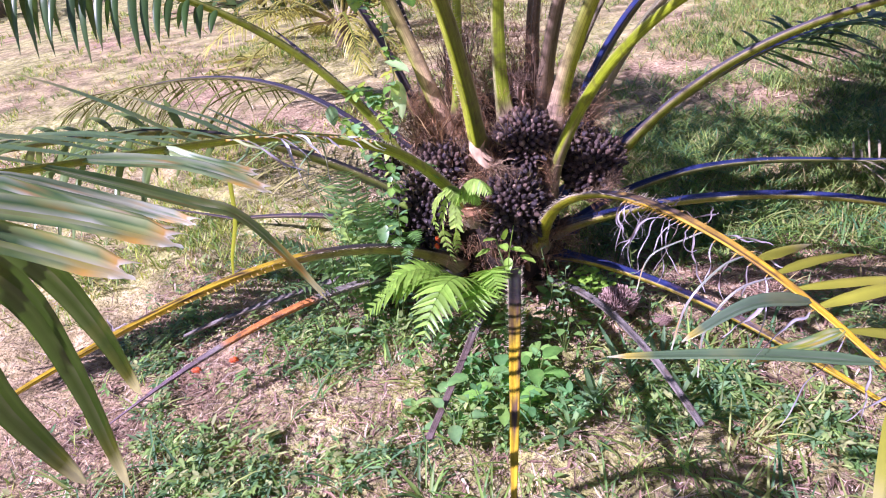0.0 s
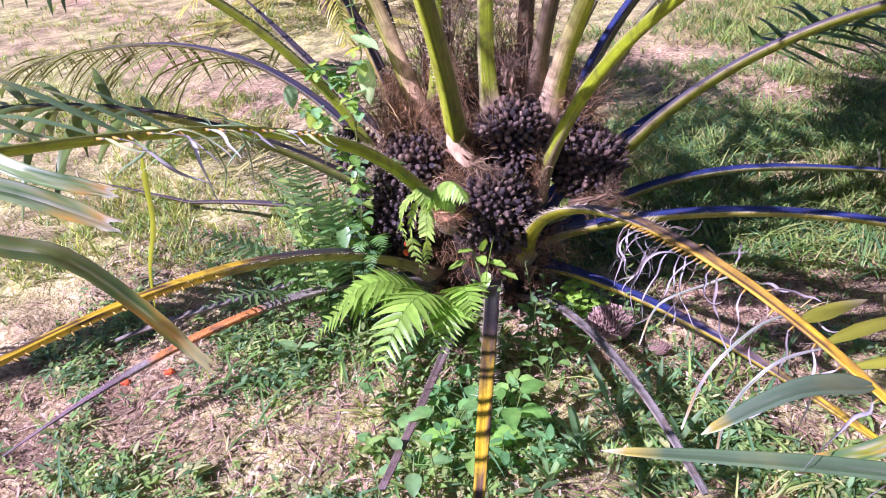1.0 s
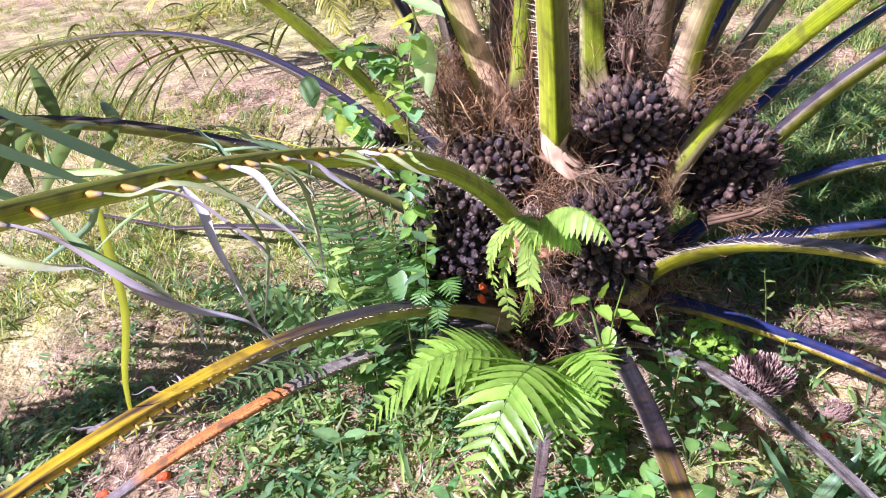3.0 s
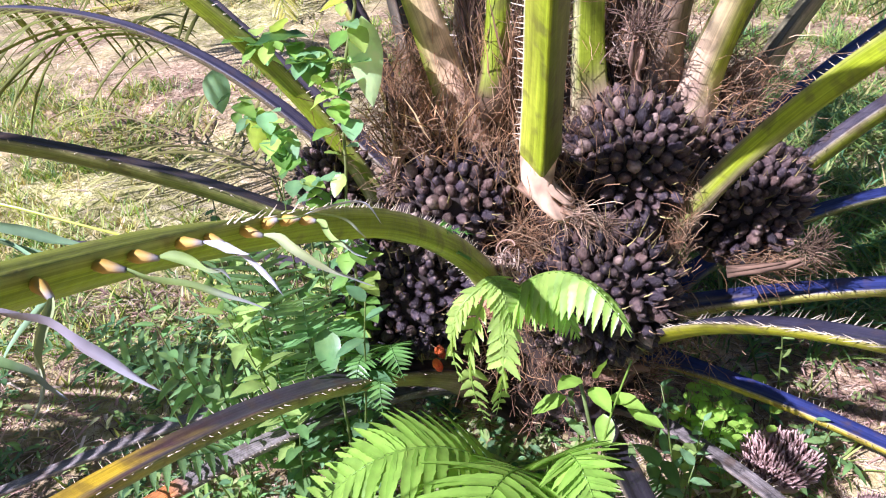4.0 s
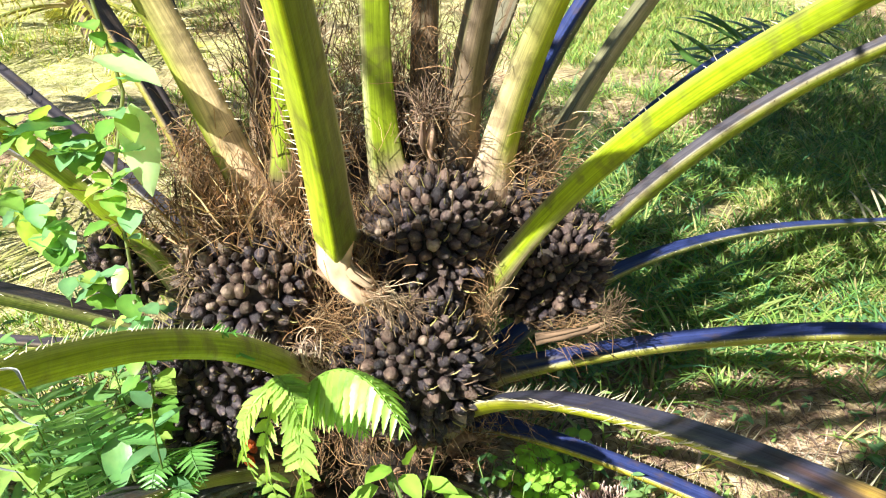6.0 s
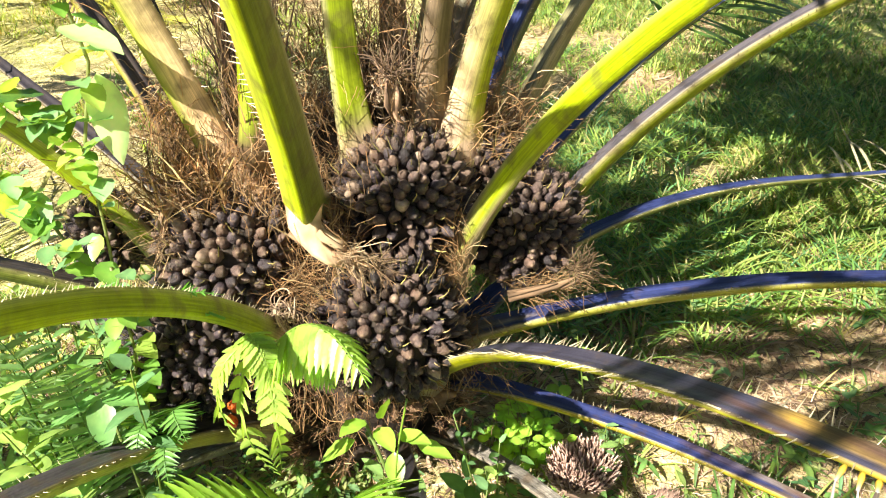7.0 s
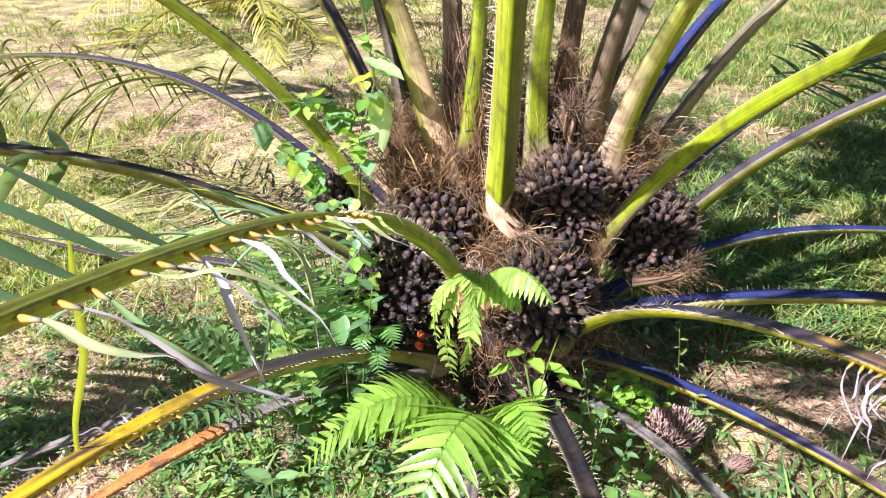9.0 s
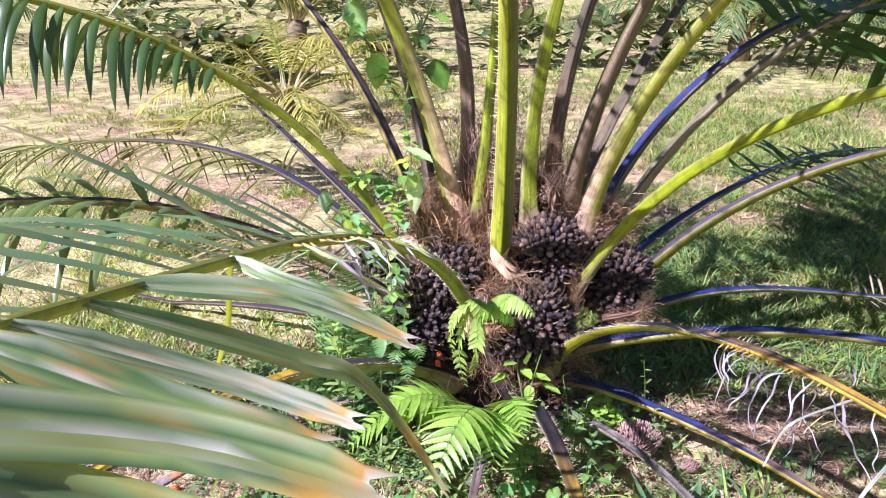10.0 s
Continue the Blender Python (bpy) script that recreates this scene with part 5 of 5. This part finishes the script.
for k, (x, y, h, n, size, c) in enumerate(((-0.03, -0.60, 0.16, 6, 0.075, (0.17, 0.34, 0.10)), (0.05, -0.68, 0.14, 6, 0.085, (0.22, 0.42, 0.08)), (0.14, -0.62, 0.18, 5, 0.09, (0.18, 0.38, 0.08)), (0.02, -0.50, 0.16, 5, 0.07, (0.14, 0.30, 0.10)),
                                           (0.11, -0.47, 0.14, 6, 0.06, (0.24, 0.42, 0.10)), (-0.19, -0.72, 0.10, 5, 0.06, (0.16, 0.32, 0.11)), (-0.10, -0.80, 0.10, 5, 0.065, (0.20, 0.36, 0.14)), (0.24, -0.34, 0.13, 6, 0.05, (0.22, 0.40, 0.10)))):
    broad_plant((x, y), h, n, size, c, 500 + k, "low plant with large smooth green leaves")


def lance_plant(x, y, height, count, colour, seed):
    """A tuft of upright lance-shaped leaves."""
    g = random.Random(seed)
    base = Vector((x, y, hill(x, y)))
    f = thing("herb", "tuft of upright lance-shaped grey-green leaves", "plant", "lance-leaved tufts", at=base)
    for k in range(count):
        a = k * 2.4 + g.uniform(-0.5, 0.5)
        lb = Build()
        pts = bend(base + Vector((g.uniform(-0.015, 0.015), g.uniform(-0.015, 0.015), 0)), (0.5 * math.cos(a), 0.5 * math.sin(a), 1), height * g.uniform(0.6, 1.1), g.uniform(1, 4), 7, g=g)
        blade(lb, pts, height * g.uniform(0.09, 0.14), jit(colour, 0.2, g), 0.3, shape=lambda u: math.sin(math.pi * min(1.0, 0.06 + u ** 1.2 * 0.94)) ** 0.8 + 0.03, wave=0.08)
        part("leaf", lb, LEAF, f)


for k, (x, y, h, n, c) in enumerate(((0.45, -0.50, 0.19, 6, (0.17, 0.30, 0.14)), (0.57, -0.42, 0.15, 6, (0.16, 0.27, 0.11)), (0.33, -0.62, 0.17, 7, (0.18, 0.31, 0.12)), (0.62, -0.62, 0.16, 6, (0.15, 0.26, 0.11)), (0.26, -0.76, 0.15, 6, (0.20, 0.33, 0.13)))):
    lance_plant(x, y, h, n, c, 530 + k)


def make_vine():
    g = random.Random(51)
    v = thing("climbing_vine", "climbing vine with pale green leaves on the frond stalks", "vine", at=(-0.36, 0.0, 0.2))
    stems = [((-0.36, 0.02, 0.2), (-0.40, -0.02, 0.5), (-0.36, -0.06, 0.72), (-0.35, -0.05, 0.86), (-0.31, -0.04, 0.98), (-0.33, -0.02, 1.15), (-0.30, 0.0, 1.32), (-0.24, 0.0, 1.45)),
             ((-0.35, -0.05, 0.84), (-0.40, -0.02, 0.90), (-0.46, 0.0, 0.93), (-0.52, 0.02, 0.92)), ((-0.33, -0.02, 1.15), (-0.40, 0.0, 1.26), (-0.46, 0.0, 1.38), (-0.50, 0.02, 1.5)),
             ((-0.38, -0.06, 0.60), (-0.44, -0.04, 0.70), (-0.50, 0.02, 0.78), (-0.56, 0.05, 0.80)), ((-0.40, -0.1, 0.35), (-0.365, -0.1, 0.5), (-0.36, -0.09, 0.66))]
    for pts in stems:
        b = Build()
        tube(b, [Vector(q) for q in pts], 0.0028, (0.25, 0.28, 0.10), n=5)
        part("stem", b, LEAF, v)
    big = [((-0.30, -0.05, 0.965), (0.02, -0.15, -1), 0.14, 0.055, (0.56, 0.74, 0.34)), ((-0.33, -0.05, 1.035), (0.9, -0.5, -0.25), 0.11, 0.06, (0.50, 0.72, 0.32)), ((-0.40, -0.01, 1.31), (-0.1, -0.3, -1), 0.11, 0.07, (0.24, 0.42, 0.06)),
           ((-0.24, 0.0, 1.29), (0.4, -0.4, -0.9), 0.10, 0.07, (0.12, 0.26, 0.03)), ((-0.48, 0.0, 1.46), (0.3, -0.4, -0.7), 0.12, 0.07, (0.3, 0.5, 0.16)), ((-0.40, -0.01, 0.93), (-0.8, -0.5, 0.1), 0.09, 0.065, (0.05, 0.12, 0.03)),
           ((-0.40, 0.0, 0.91), (0.3, -0.6, -0.5), 0.07, 0.055, (0.12, 0.26, 0.03)), ((-0.37, -0.03, 0.97), (0.8, 0.1, 0.3), 0.1, 0.05, (0.45, 0.5, 0.05)), ((-0.52, 0.03, 0.80), (-0.2, -0.4, -0.9), 0.08, 0.045, (0.4, 0.5, 0.05)),
           ((-0.48, 0.0, 0.77), (0.2, -0.5, -0.6), 0.08, 0.05, (0.28, 0.45, 0.22)), ((-0.46, 0.0, 0.76), (-0.7, -0.4, -0.5), 0.07, 0.04, (0.34, 0.48, 0.1)), ((-0.62, 0.1, 0.85), (0.1, -0.3, -0.9), 0.08, 0.05, (0.25, 0.42, 0.2)), ((-0.26, 0.02, 1.42), (0.6, -0.5, -0.2), 0.09, 0.06, (0.2, 0.36, 0.05))]
    for q, way, ln, wd, c in big:
        lb = Build()
        leaf(lb, Vector(q), Vector(way), ln, wd, c, droop=1.5, n=8, side=Vector((1, 0.35, 0.1)) if abs(way[2]) > 0.6 else None, g=g)
        part("leaf", lb, LEAF, v)
    for pts in stems:
        for _ in range(42):
            i = g.randrange(len(pts) - 1)
            q = Vector(pts[i]).lerp(Vector(pts[i + 1]), g.random()) + Vector((g.uniform(-.02, .02), g.uniform(-.03, .01), g.uniform(-.02, .02)))
            ln = g.uniform(0.026, 0.055)
            lb = Build()
            leaf(lb, q, (g.uniform(-1, 1), g.uniform(-1, 0.2), g.uniform(-.6, .5)), ln, ln * 0.7, jit(g.choice(((0.22, 0.37, 0.07), (0.36, 0.48, 0.10), (0.14, 0.27, 0.05), (0.20, 0.36, 0.16))), 0.2, g), droop=5, g=g)
            part("leaf", lb, LEAF, v)


make_vine()


def make_clover():
    g = random.Random(61)
    f = thing("clover", "bright green patch of small round leaves", "plant", at=(0.36, 0.0, 0.0))
    stems = Build()
    for _ in range(95):
        x, y = g.gauss(0.36, 0.05), g.gauss(-0.01, 0.05)
        z = hill(x, y)
        h = g.uniform(0.04, 0.15)
        top = Vector((x + g.uniform(-.02, .02), y - g.uniform(0, .03), z + h))
        tube(stems, [(x, y, z), top], 0.001, (0.2, 0.3, 0.06), n=3, caps=False)
        lb = Build()
        ln = g.uniform(0.02, 0.034)
        a = g.uniform(0, 6.28)
        blade(lb, bend(top, (math.cos(a), math.sin(a), 0.25), ln, 3, 4, g=g), ln * 0.95, jit((0.32, 0.52, 0.07), 0.2, g), 0.15, shape=lambda u: math.sin(math.pi * (0.08 + 0.84 * u)) ** 0.6)
        part("leaf", lb, LEAF, f)
    part("stem", stems, LEAF, f, kind="stuff")


make_clover()


def make_dry_head(at, size, count, seed, label):
    """A dried male flower bunch: a dome of stiff fingers."""
    g = random.Random(seed)
    f = thing("dried_flower_bunch", label, "flower bunch", at=at)
    b = Build()
    verts, faces = [], []
    for j in range(7):
        for i in range(10):
            th, a = math.pi * j / 6, 2 * math.pi * i / 10
            verts.append(Vector(at) + Vector((size * math.sin(th) * math.cos(a), size * 0.8 * math.sin(th) * math.sin(a), size * 0.6 * math.cos(th) + size * 0.3)))
    faces = [(j * 10 + i, j * 10 + (i + 1) % 10, (j + 1) * 10 + (i + 1) % 10, (j + 1) * 10 + i) for j in range(6) for i in range(10)]
    b.add(verts, faces, (0.28, 0.175, 0.14))
    part("core", b, FIBRE, f)
    shapes = []
    for k in range(3):
        m = Build()
        tube(m, bend((0, 0, 0), (0.1 * k, 0.05, 1), 1.0, 0.3, 4, g=g, wob=0.06), [0.05, 0.06, 0.065, 0.06, 0.03], [(0.07, 0.035, 0.03), (0.15, 0.085, 0.07), (0.28, 0.17, 0.14), (0.44, 0.29, 0.245), (0.50, 0.34, 0.29)], n=5)
        me = m.mesh("spikelet")
        me.materials.append(FIBRE)
        shapes.append(me)
    for k in range(count):
        z = 1 - 1.15 * (k + 0.5) / count
        a = k * 2.399963
        s = math.sqrt(max(0, 1 - z * z))
        d = Vector((s * math.cos(a), s * math.sin(a), z))
        q = Vector((d.x * size * 0.85, d.y * size * 0.7, d.z * size * 0.5 + size * 0.3))
        ob = new("spikelet", g.choice(shapes))
        way = (d * 0.6 + Vector((g.uniform(-.4, .4), g.uniform(-.4, .3), 0.8))).normalized()
        ln = size * g.uniform(0.30, 0.55)
        ob.matrix_basis = Matrix.LocRotScale(q, way.to_track_quat("Z", "Y"), (ln, ln, ln))
        ob.parent = f


make_dry_head((0.445, -0.12, 0.015), 0.075, 560, 71, "dried pinkish brown male flower bunch on the soil")
make_dry_head((0.60, -0.20, 0.0), 0.035, 80, 72, "small dried flower bunch in the litter")

for x, y in ((-1.19, -0.45), (-1.05, -0.40), (0.56, -0.27)):
    ob = new("loose_fruit", RED)
    ob.matrix_basis = Matrix.LocRotScale((x, y, hill(x, y) + 0.014), Euler((1.3, 0.4, x)), (0.014, 0.014, 0.014))
    tagged(ob, "loose orange palm fruit lying in the litter", "fruit", "fallen fruits")


# ---- ground cover ----
def scatter(count, rect, density, g):
    out = []
    tries = 0
    while len(out) < count and tries < count * 20:
        tries += 1
        x, y = g.uniform(rect[0], rect[1]), g.uniform(rect[2], rect[3])
        if g.random() < density(x, y):
            out.append((x, y))
    return out


def grassy(x, y):
    k = 0.16 + 1.7 * noise.noise((x * 0.6, y * 0.6, 11.0)) + 0.8 * noise.noise((x * 2.6, y * 2.6, 4.0))
    if x > 0.3 and y > 0.25:
        k += 0.45
    if y < 0.25:
        k -= 0.35
    if math.hypot(x, y - 0.2) < 0.22:
        return 0
    return max(0.03, min(1, k))


def make_grass():
    g = random.Random(31)
    b = Build()
    for rect, count, size in (((-3.2, 3.2, -2.0, 3.0), 10000, 1.0), ((-7, 7, 2, 9), 8000, 1.3), ((0.3, 6, 0.4, 7), 6500, 1.1), ((-6, 6, -8, -1.5), 7000, 1.2), ((-16, 16, 8, 30), 7000, 2.0)):
        for x, y in scatter(count, rect, grassy, g):
            z = hill(x, y)
            dry = g.random() < 0.2
            c = jit((0.40, 0.33, 0.14) if dry else g.choice(((0.22, 0.30, 0.04), (0.34, 0.38, 0.07), (0.13, 0.22, 0.035)) if x < 0.3 else ((0.20, 0.29, 0.06), (0.30, 0.36, 0.09), (0.11, 0.20, 0.05))), 0.2, g)
            for _ in range(g.randint(3, 6)):
                a = g.uniform(0, 6.28)
                ln = g.uniform(0.04, 0.12) * size * (1.3 if x > 0.3 else 0.85)
                pts = bend((x + g.uniform(-.02, .02) * size, y + g.uniform(-.02, .02) * size, z - 0.005), (math.cos(a) * 0.6, math.sin(a) * 0.6, 1), ln, g.uniform(3, 12) / size, 3, g=g)
                blade(b, pts, g.uniform(0.004, 0.008) * size, c, 0.2)
    return tagged(part("grass", b, GRASS, kind="stuff"), "sparse green and drying grass", "grass")


def make_tall_grass():
    """Broad blades in the damp shade beside the palm."""
    g = random.Random(35)
    b = Build()
    for x, y in scatter(1000, (0.5, 2.8, 0.3, 3.0), lambda x, y: max(0.02, 0.3 + 1.5 * noise.noise((x * 1.4, y * 1.4, 7.0)) - 0.25 * max(0, -y)), g) + scatter(190, (-1.5, 1.6, -1.5, -0.2), lambda x, y: max(0.05, 0.25 + 1.4 * noise.noise((x * 2.2, y * 2.2, 17.0)) + 0.2 * x), g):
        c = jit(g.choice(((0.14, 0.26, 0.07), (0.22, 0.33, 0.07), (0.10, 0.21, 0.09), (0.34, 0.38, 0.12))), 0.2, g)
        for _ in range(g.randint(3, 7)):
            a = g.uniform(0, 6.28)
            pts = bend((x + g.uniform(-.03, .03), y + g.uniform(-.03, .03), hill(x, y) - 0.004), (math.cos(a) * 0.7, math.sin(a) * 0.7, 1), g.uniform(0.08, 0.24), g.uniform(4, 10), 4, g=g)
            blade(b, pts, g.uniform(0.004, 0.012), c, 0.3)
    return tagged(part("tall_grass", b, GRASS, kind="stuff"), "lush green broad-bladed grass in the shade", "grass")


def make_litter():
    g = random.Random(32)
    b = Build()
    tones = ((0.25, 0.15, 0.10), (0.38, 0.25, 0.18), (0.11, 0.065, 0.045), (0.32, 0.185, 0.135), (0.52, 0.40, 0.30), (0.18, 0.105, 0.07))
    pale = ((0.44, 0.36, 0.20), (0.54, 0.45, 0.28), (0.34, 0.28, 0.14), (0.5, 0.38, 0.25))
    for rect, count, size in (((-1.7, 1.7, -1.4, 0.7), 26000, 1.0), ((-4.5, 4.5, -4.5, 3.0), 15000, 1.5), ((-7, 7, 2, 8), 4000, 2.5)):
        for _ in range(count):
            x, y = g.uniform(rect[0], rect[1]), g.uniform(rect[2], rect[3])
            a = g.uniform(0, 6.28)
            ln = g.uniform(0.012, 0.08) * size
            wide = g.uniform(0.001, 0.003) * size if g.random() < 0.9 else g.uniform(0.004, 0.010)
            d = Vector((math.cos(a), math.sin(a), 0))
            q = Vector((x, y, hill(x, y) + g.uniform(0.002, 0.014)))
            mid = q + d * (ln * 0.5) + Vector((g.uniform(-.1, .1) * ln, g.uniform(-.1, .1) * ln, g.uniform(-0.003, 0.012)))
            end = q + d * ln
            end.z = hill(end.x, end.y) + g.uniform(0.001, 0.022)
            blade(b, [q, mid, end], wide, jit(g.choice(tones if y < 0.7 else pale), 0.25, g), 0.3, shape=lambda u: 1.0 if u < 1 else 0.4)
    return tagged(part("dry_litter", b, STRAW, kind="stuff"), "dry straw and leaf litter on the soil", "litter")


def weedy(x, y):
    if y > 0.5 or math.hypot(x, y - 0.2) < 0.16:
        return 0
    k = 0.2 + 1.9 * noise.noise((x * 2.4, y * 2.4, 21.0)) + 0.7 * noise.noise((x * 6, y * 6, 2.0))
    k -= 0.25 * (x > 0.25)
    k -= max(0, abs(x + 0.2) - 0.8) * 0.7 + max(0, -0.8 - y) * 0.8
    return max(0.04, min(1, k))


def make_weeds():
    """Many small seedlings, a few leaves each."""
    g = random.Random(33)
    b = Build()
    for x, y in scatter(4600, (-1.7, 1.6, -1.5, 0.5), weedy, g):
        z = hill(x, y)
        h = g.uniform(0.01, 0.07)
        c = g.choice(((0.15, 0.27, 0.08), (0.22, 0.34, 0.09), (0.10, 0.20, 0.08), (0.30, 0.40, 0.13), (0.18, 0.30, 0.14), (0.38, 0.40, 0.18)))
        big = g.random() ** 3
        stretch = g.choice((1.0, 1.2, 1.8))
        for _ in range(g.randint(3, 6)):
            a = g.uniform(0, 6.28)
            ln = g.uniform(0.008, 0.018) + 0.024 * big
            leaf(b, (x + g.uniform(-.012, .012), y + g.uniform(-.012, .012), z + h * g.uniform(0.3, 1)), (math.cos(a), math.sin(a), g.uniform(-0.1, 0.7)), ln * stretch, ln * g.uniform(0.3, 0.6), jit(c, 0.3, g), droop=g.uniform(0, 20), n=4, g=g)
    return tagged(part("ground_weeds", b, LEAF, kind="stuff"), "low broad-leaved weeds covering the soil", "weeds")


make_grass()
make_tall_grass()
make_litter()
make_weeds()


# ---- fallen frond and the palms and scrub beyond ----
fallen = thing("fallen_frond", "olive dry frond lying low in the grass", "palm frond", at=(-0.9, 1.3, 0.05))
make_frond((-0.75, 1.05, 0.10, 2.55, 0.12, -0.1, 0.0, 0.0, 2.0), total=1.7, width=0.03, thick=0.02, taper=0.5, under=(0.25, 0.2, 0.08), upper=(0.25, 0.2, 0.08), base=BROWN, spines=None, leaf_from=0.3, leaf_len=0.5, leaf_wide=0.016,
           leaf_colour=(0.26, 0.24, 0.07), leaf_mat=DRYLEAF, droop=1.2, gap=0.05, parent=fallen, keep_clear=False, single=True, seed=91, curl=1.0)


def far_palm(x, y, size, count, seed, colour, label, rise=(35, 75)):
    g = random.Random(seed)
    f = thing("oil_palm", label, "palm", "distant palms", at=(x, y, 0))
    b = Build()
    tube(b, [(x, y, -0.1), (x, y, 0.25 * size), (x, y, 0.5 * size)], [0.15 * size, 0.17 * size, 0.08 * size], (0.22, 0.16, 0.10), n=9)
    part("trunk", b, FIBRE, f)
    for k in range(count):
        a = k * 2.4 + g.uniform(-.3, .3)
        make_frond((x + 0.12 * math.cos(a), y + 0.12 * math.sin(a), 0.45 * size, a, radians(g.uniform(*rise)), -0.45 / size, -0.05, 0, 1.2 * size), total=g.uniform(2.3, 3.0) * size, width=0.06 * size, thick=0.05 * size, taper=0.9,
                   under=jit((0.3, 0.28, 0.06), 0.2, g), spines=None, leaf_from=0.55 * size, leaf_len=0.5 * size, leaf_wide=0.03 * size, leaf_colour=jit(colour, 0.25, g), gap=0.07 * size, droop=2.0 / size, sag=0.4 / size, parent=f, keep_clear=False, seed=seed * 40 + k)


far_palm(-2.3, 5.6, 0.62, 22, 3, (0.36, 0.34, 0.07), "yellowed young oil palm in the open field", (-5, 65))
far_palm(-4.2, 13.5, 1.3, 16, 4, (0.10, 0.15, 0.05), "green oil palm further off")
far_palm(4.3, 11.0, 1.2, 16, 5, (0.09, 0.14, 0.05), "green oil palm further off")
far_palm(9.5, 14.0, 1.4, 16, 6, (0.10, 0.15, 0.05), "green oil palm further off")
far_palm(-13.0, 13.0, 1.4, 16, 7, (0.10, 0.15, 0.05), "green oil palm further off")
far_palm(1.0, 20.0, 1.4, 14, 8, (0.11, 0.16, 0.05), "green oil palm further off")


def make_scrub():
    g = random.Random(81)
    b = Build()
    clumps = [(-4.5, 15.5, 1.4), (-7, 18, 1.6), (-2.5, 17.5, 1.2), (-3.5, 8.5, 0.6), (-4.6, 9.0, 0.8), (-1.6, 9.4, 0.7), (0.4, 10.2, 0.8), (2.0, 10.0, 0.9), (3.2, 11.2, 1.0), (5.0, 10.6, 0.9), (6.4, 11.4, 1.1), (8.2, 12.2, 1.2), (-6.2, 10.5, 0.9)] + [(g.uniform(-34, 30), g.uniform(24, 42), g.uniform(1.2, 3.0)) for _ in range(46)]
    for x, y, r in clumps:
        for _ in range(150):
            a, h = g.uniform(0, 6.28), g.random() ** 0.6
            k = r * math.sqrt(g.random()) * (1.1 - 0.6 * h)
            q = Vector((x + k * math.cos(a), y + k * math.sin(a), h * r * 0.9))
            ln = g.uniform(0.15, 0.4) * (1 + y / 40)
            leaf(b, q, (math.cos(a) + g.uniform(-.5, .5), math.sin(a) + g.uniform(-.5, .5), g.uniform(-.2, .9)), ln, ln * 0.45, jit(g.choice(((0.06, 0.10, 0.03), (0.12, 0.16, 0.05), (0.2, 0.17, 0.08))), 0.3, g), droop=1, n=3, g=g)
    tagged(part("far_scrub", b, LEAF, kind="stuff"), "dark scrub at the edge of the field", "scrub")


make_scrub()
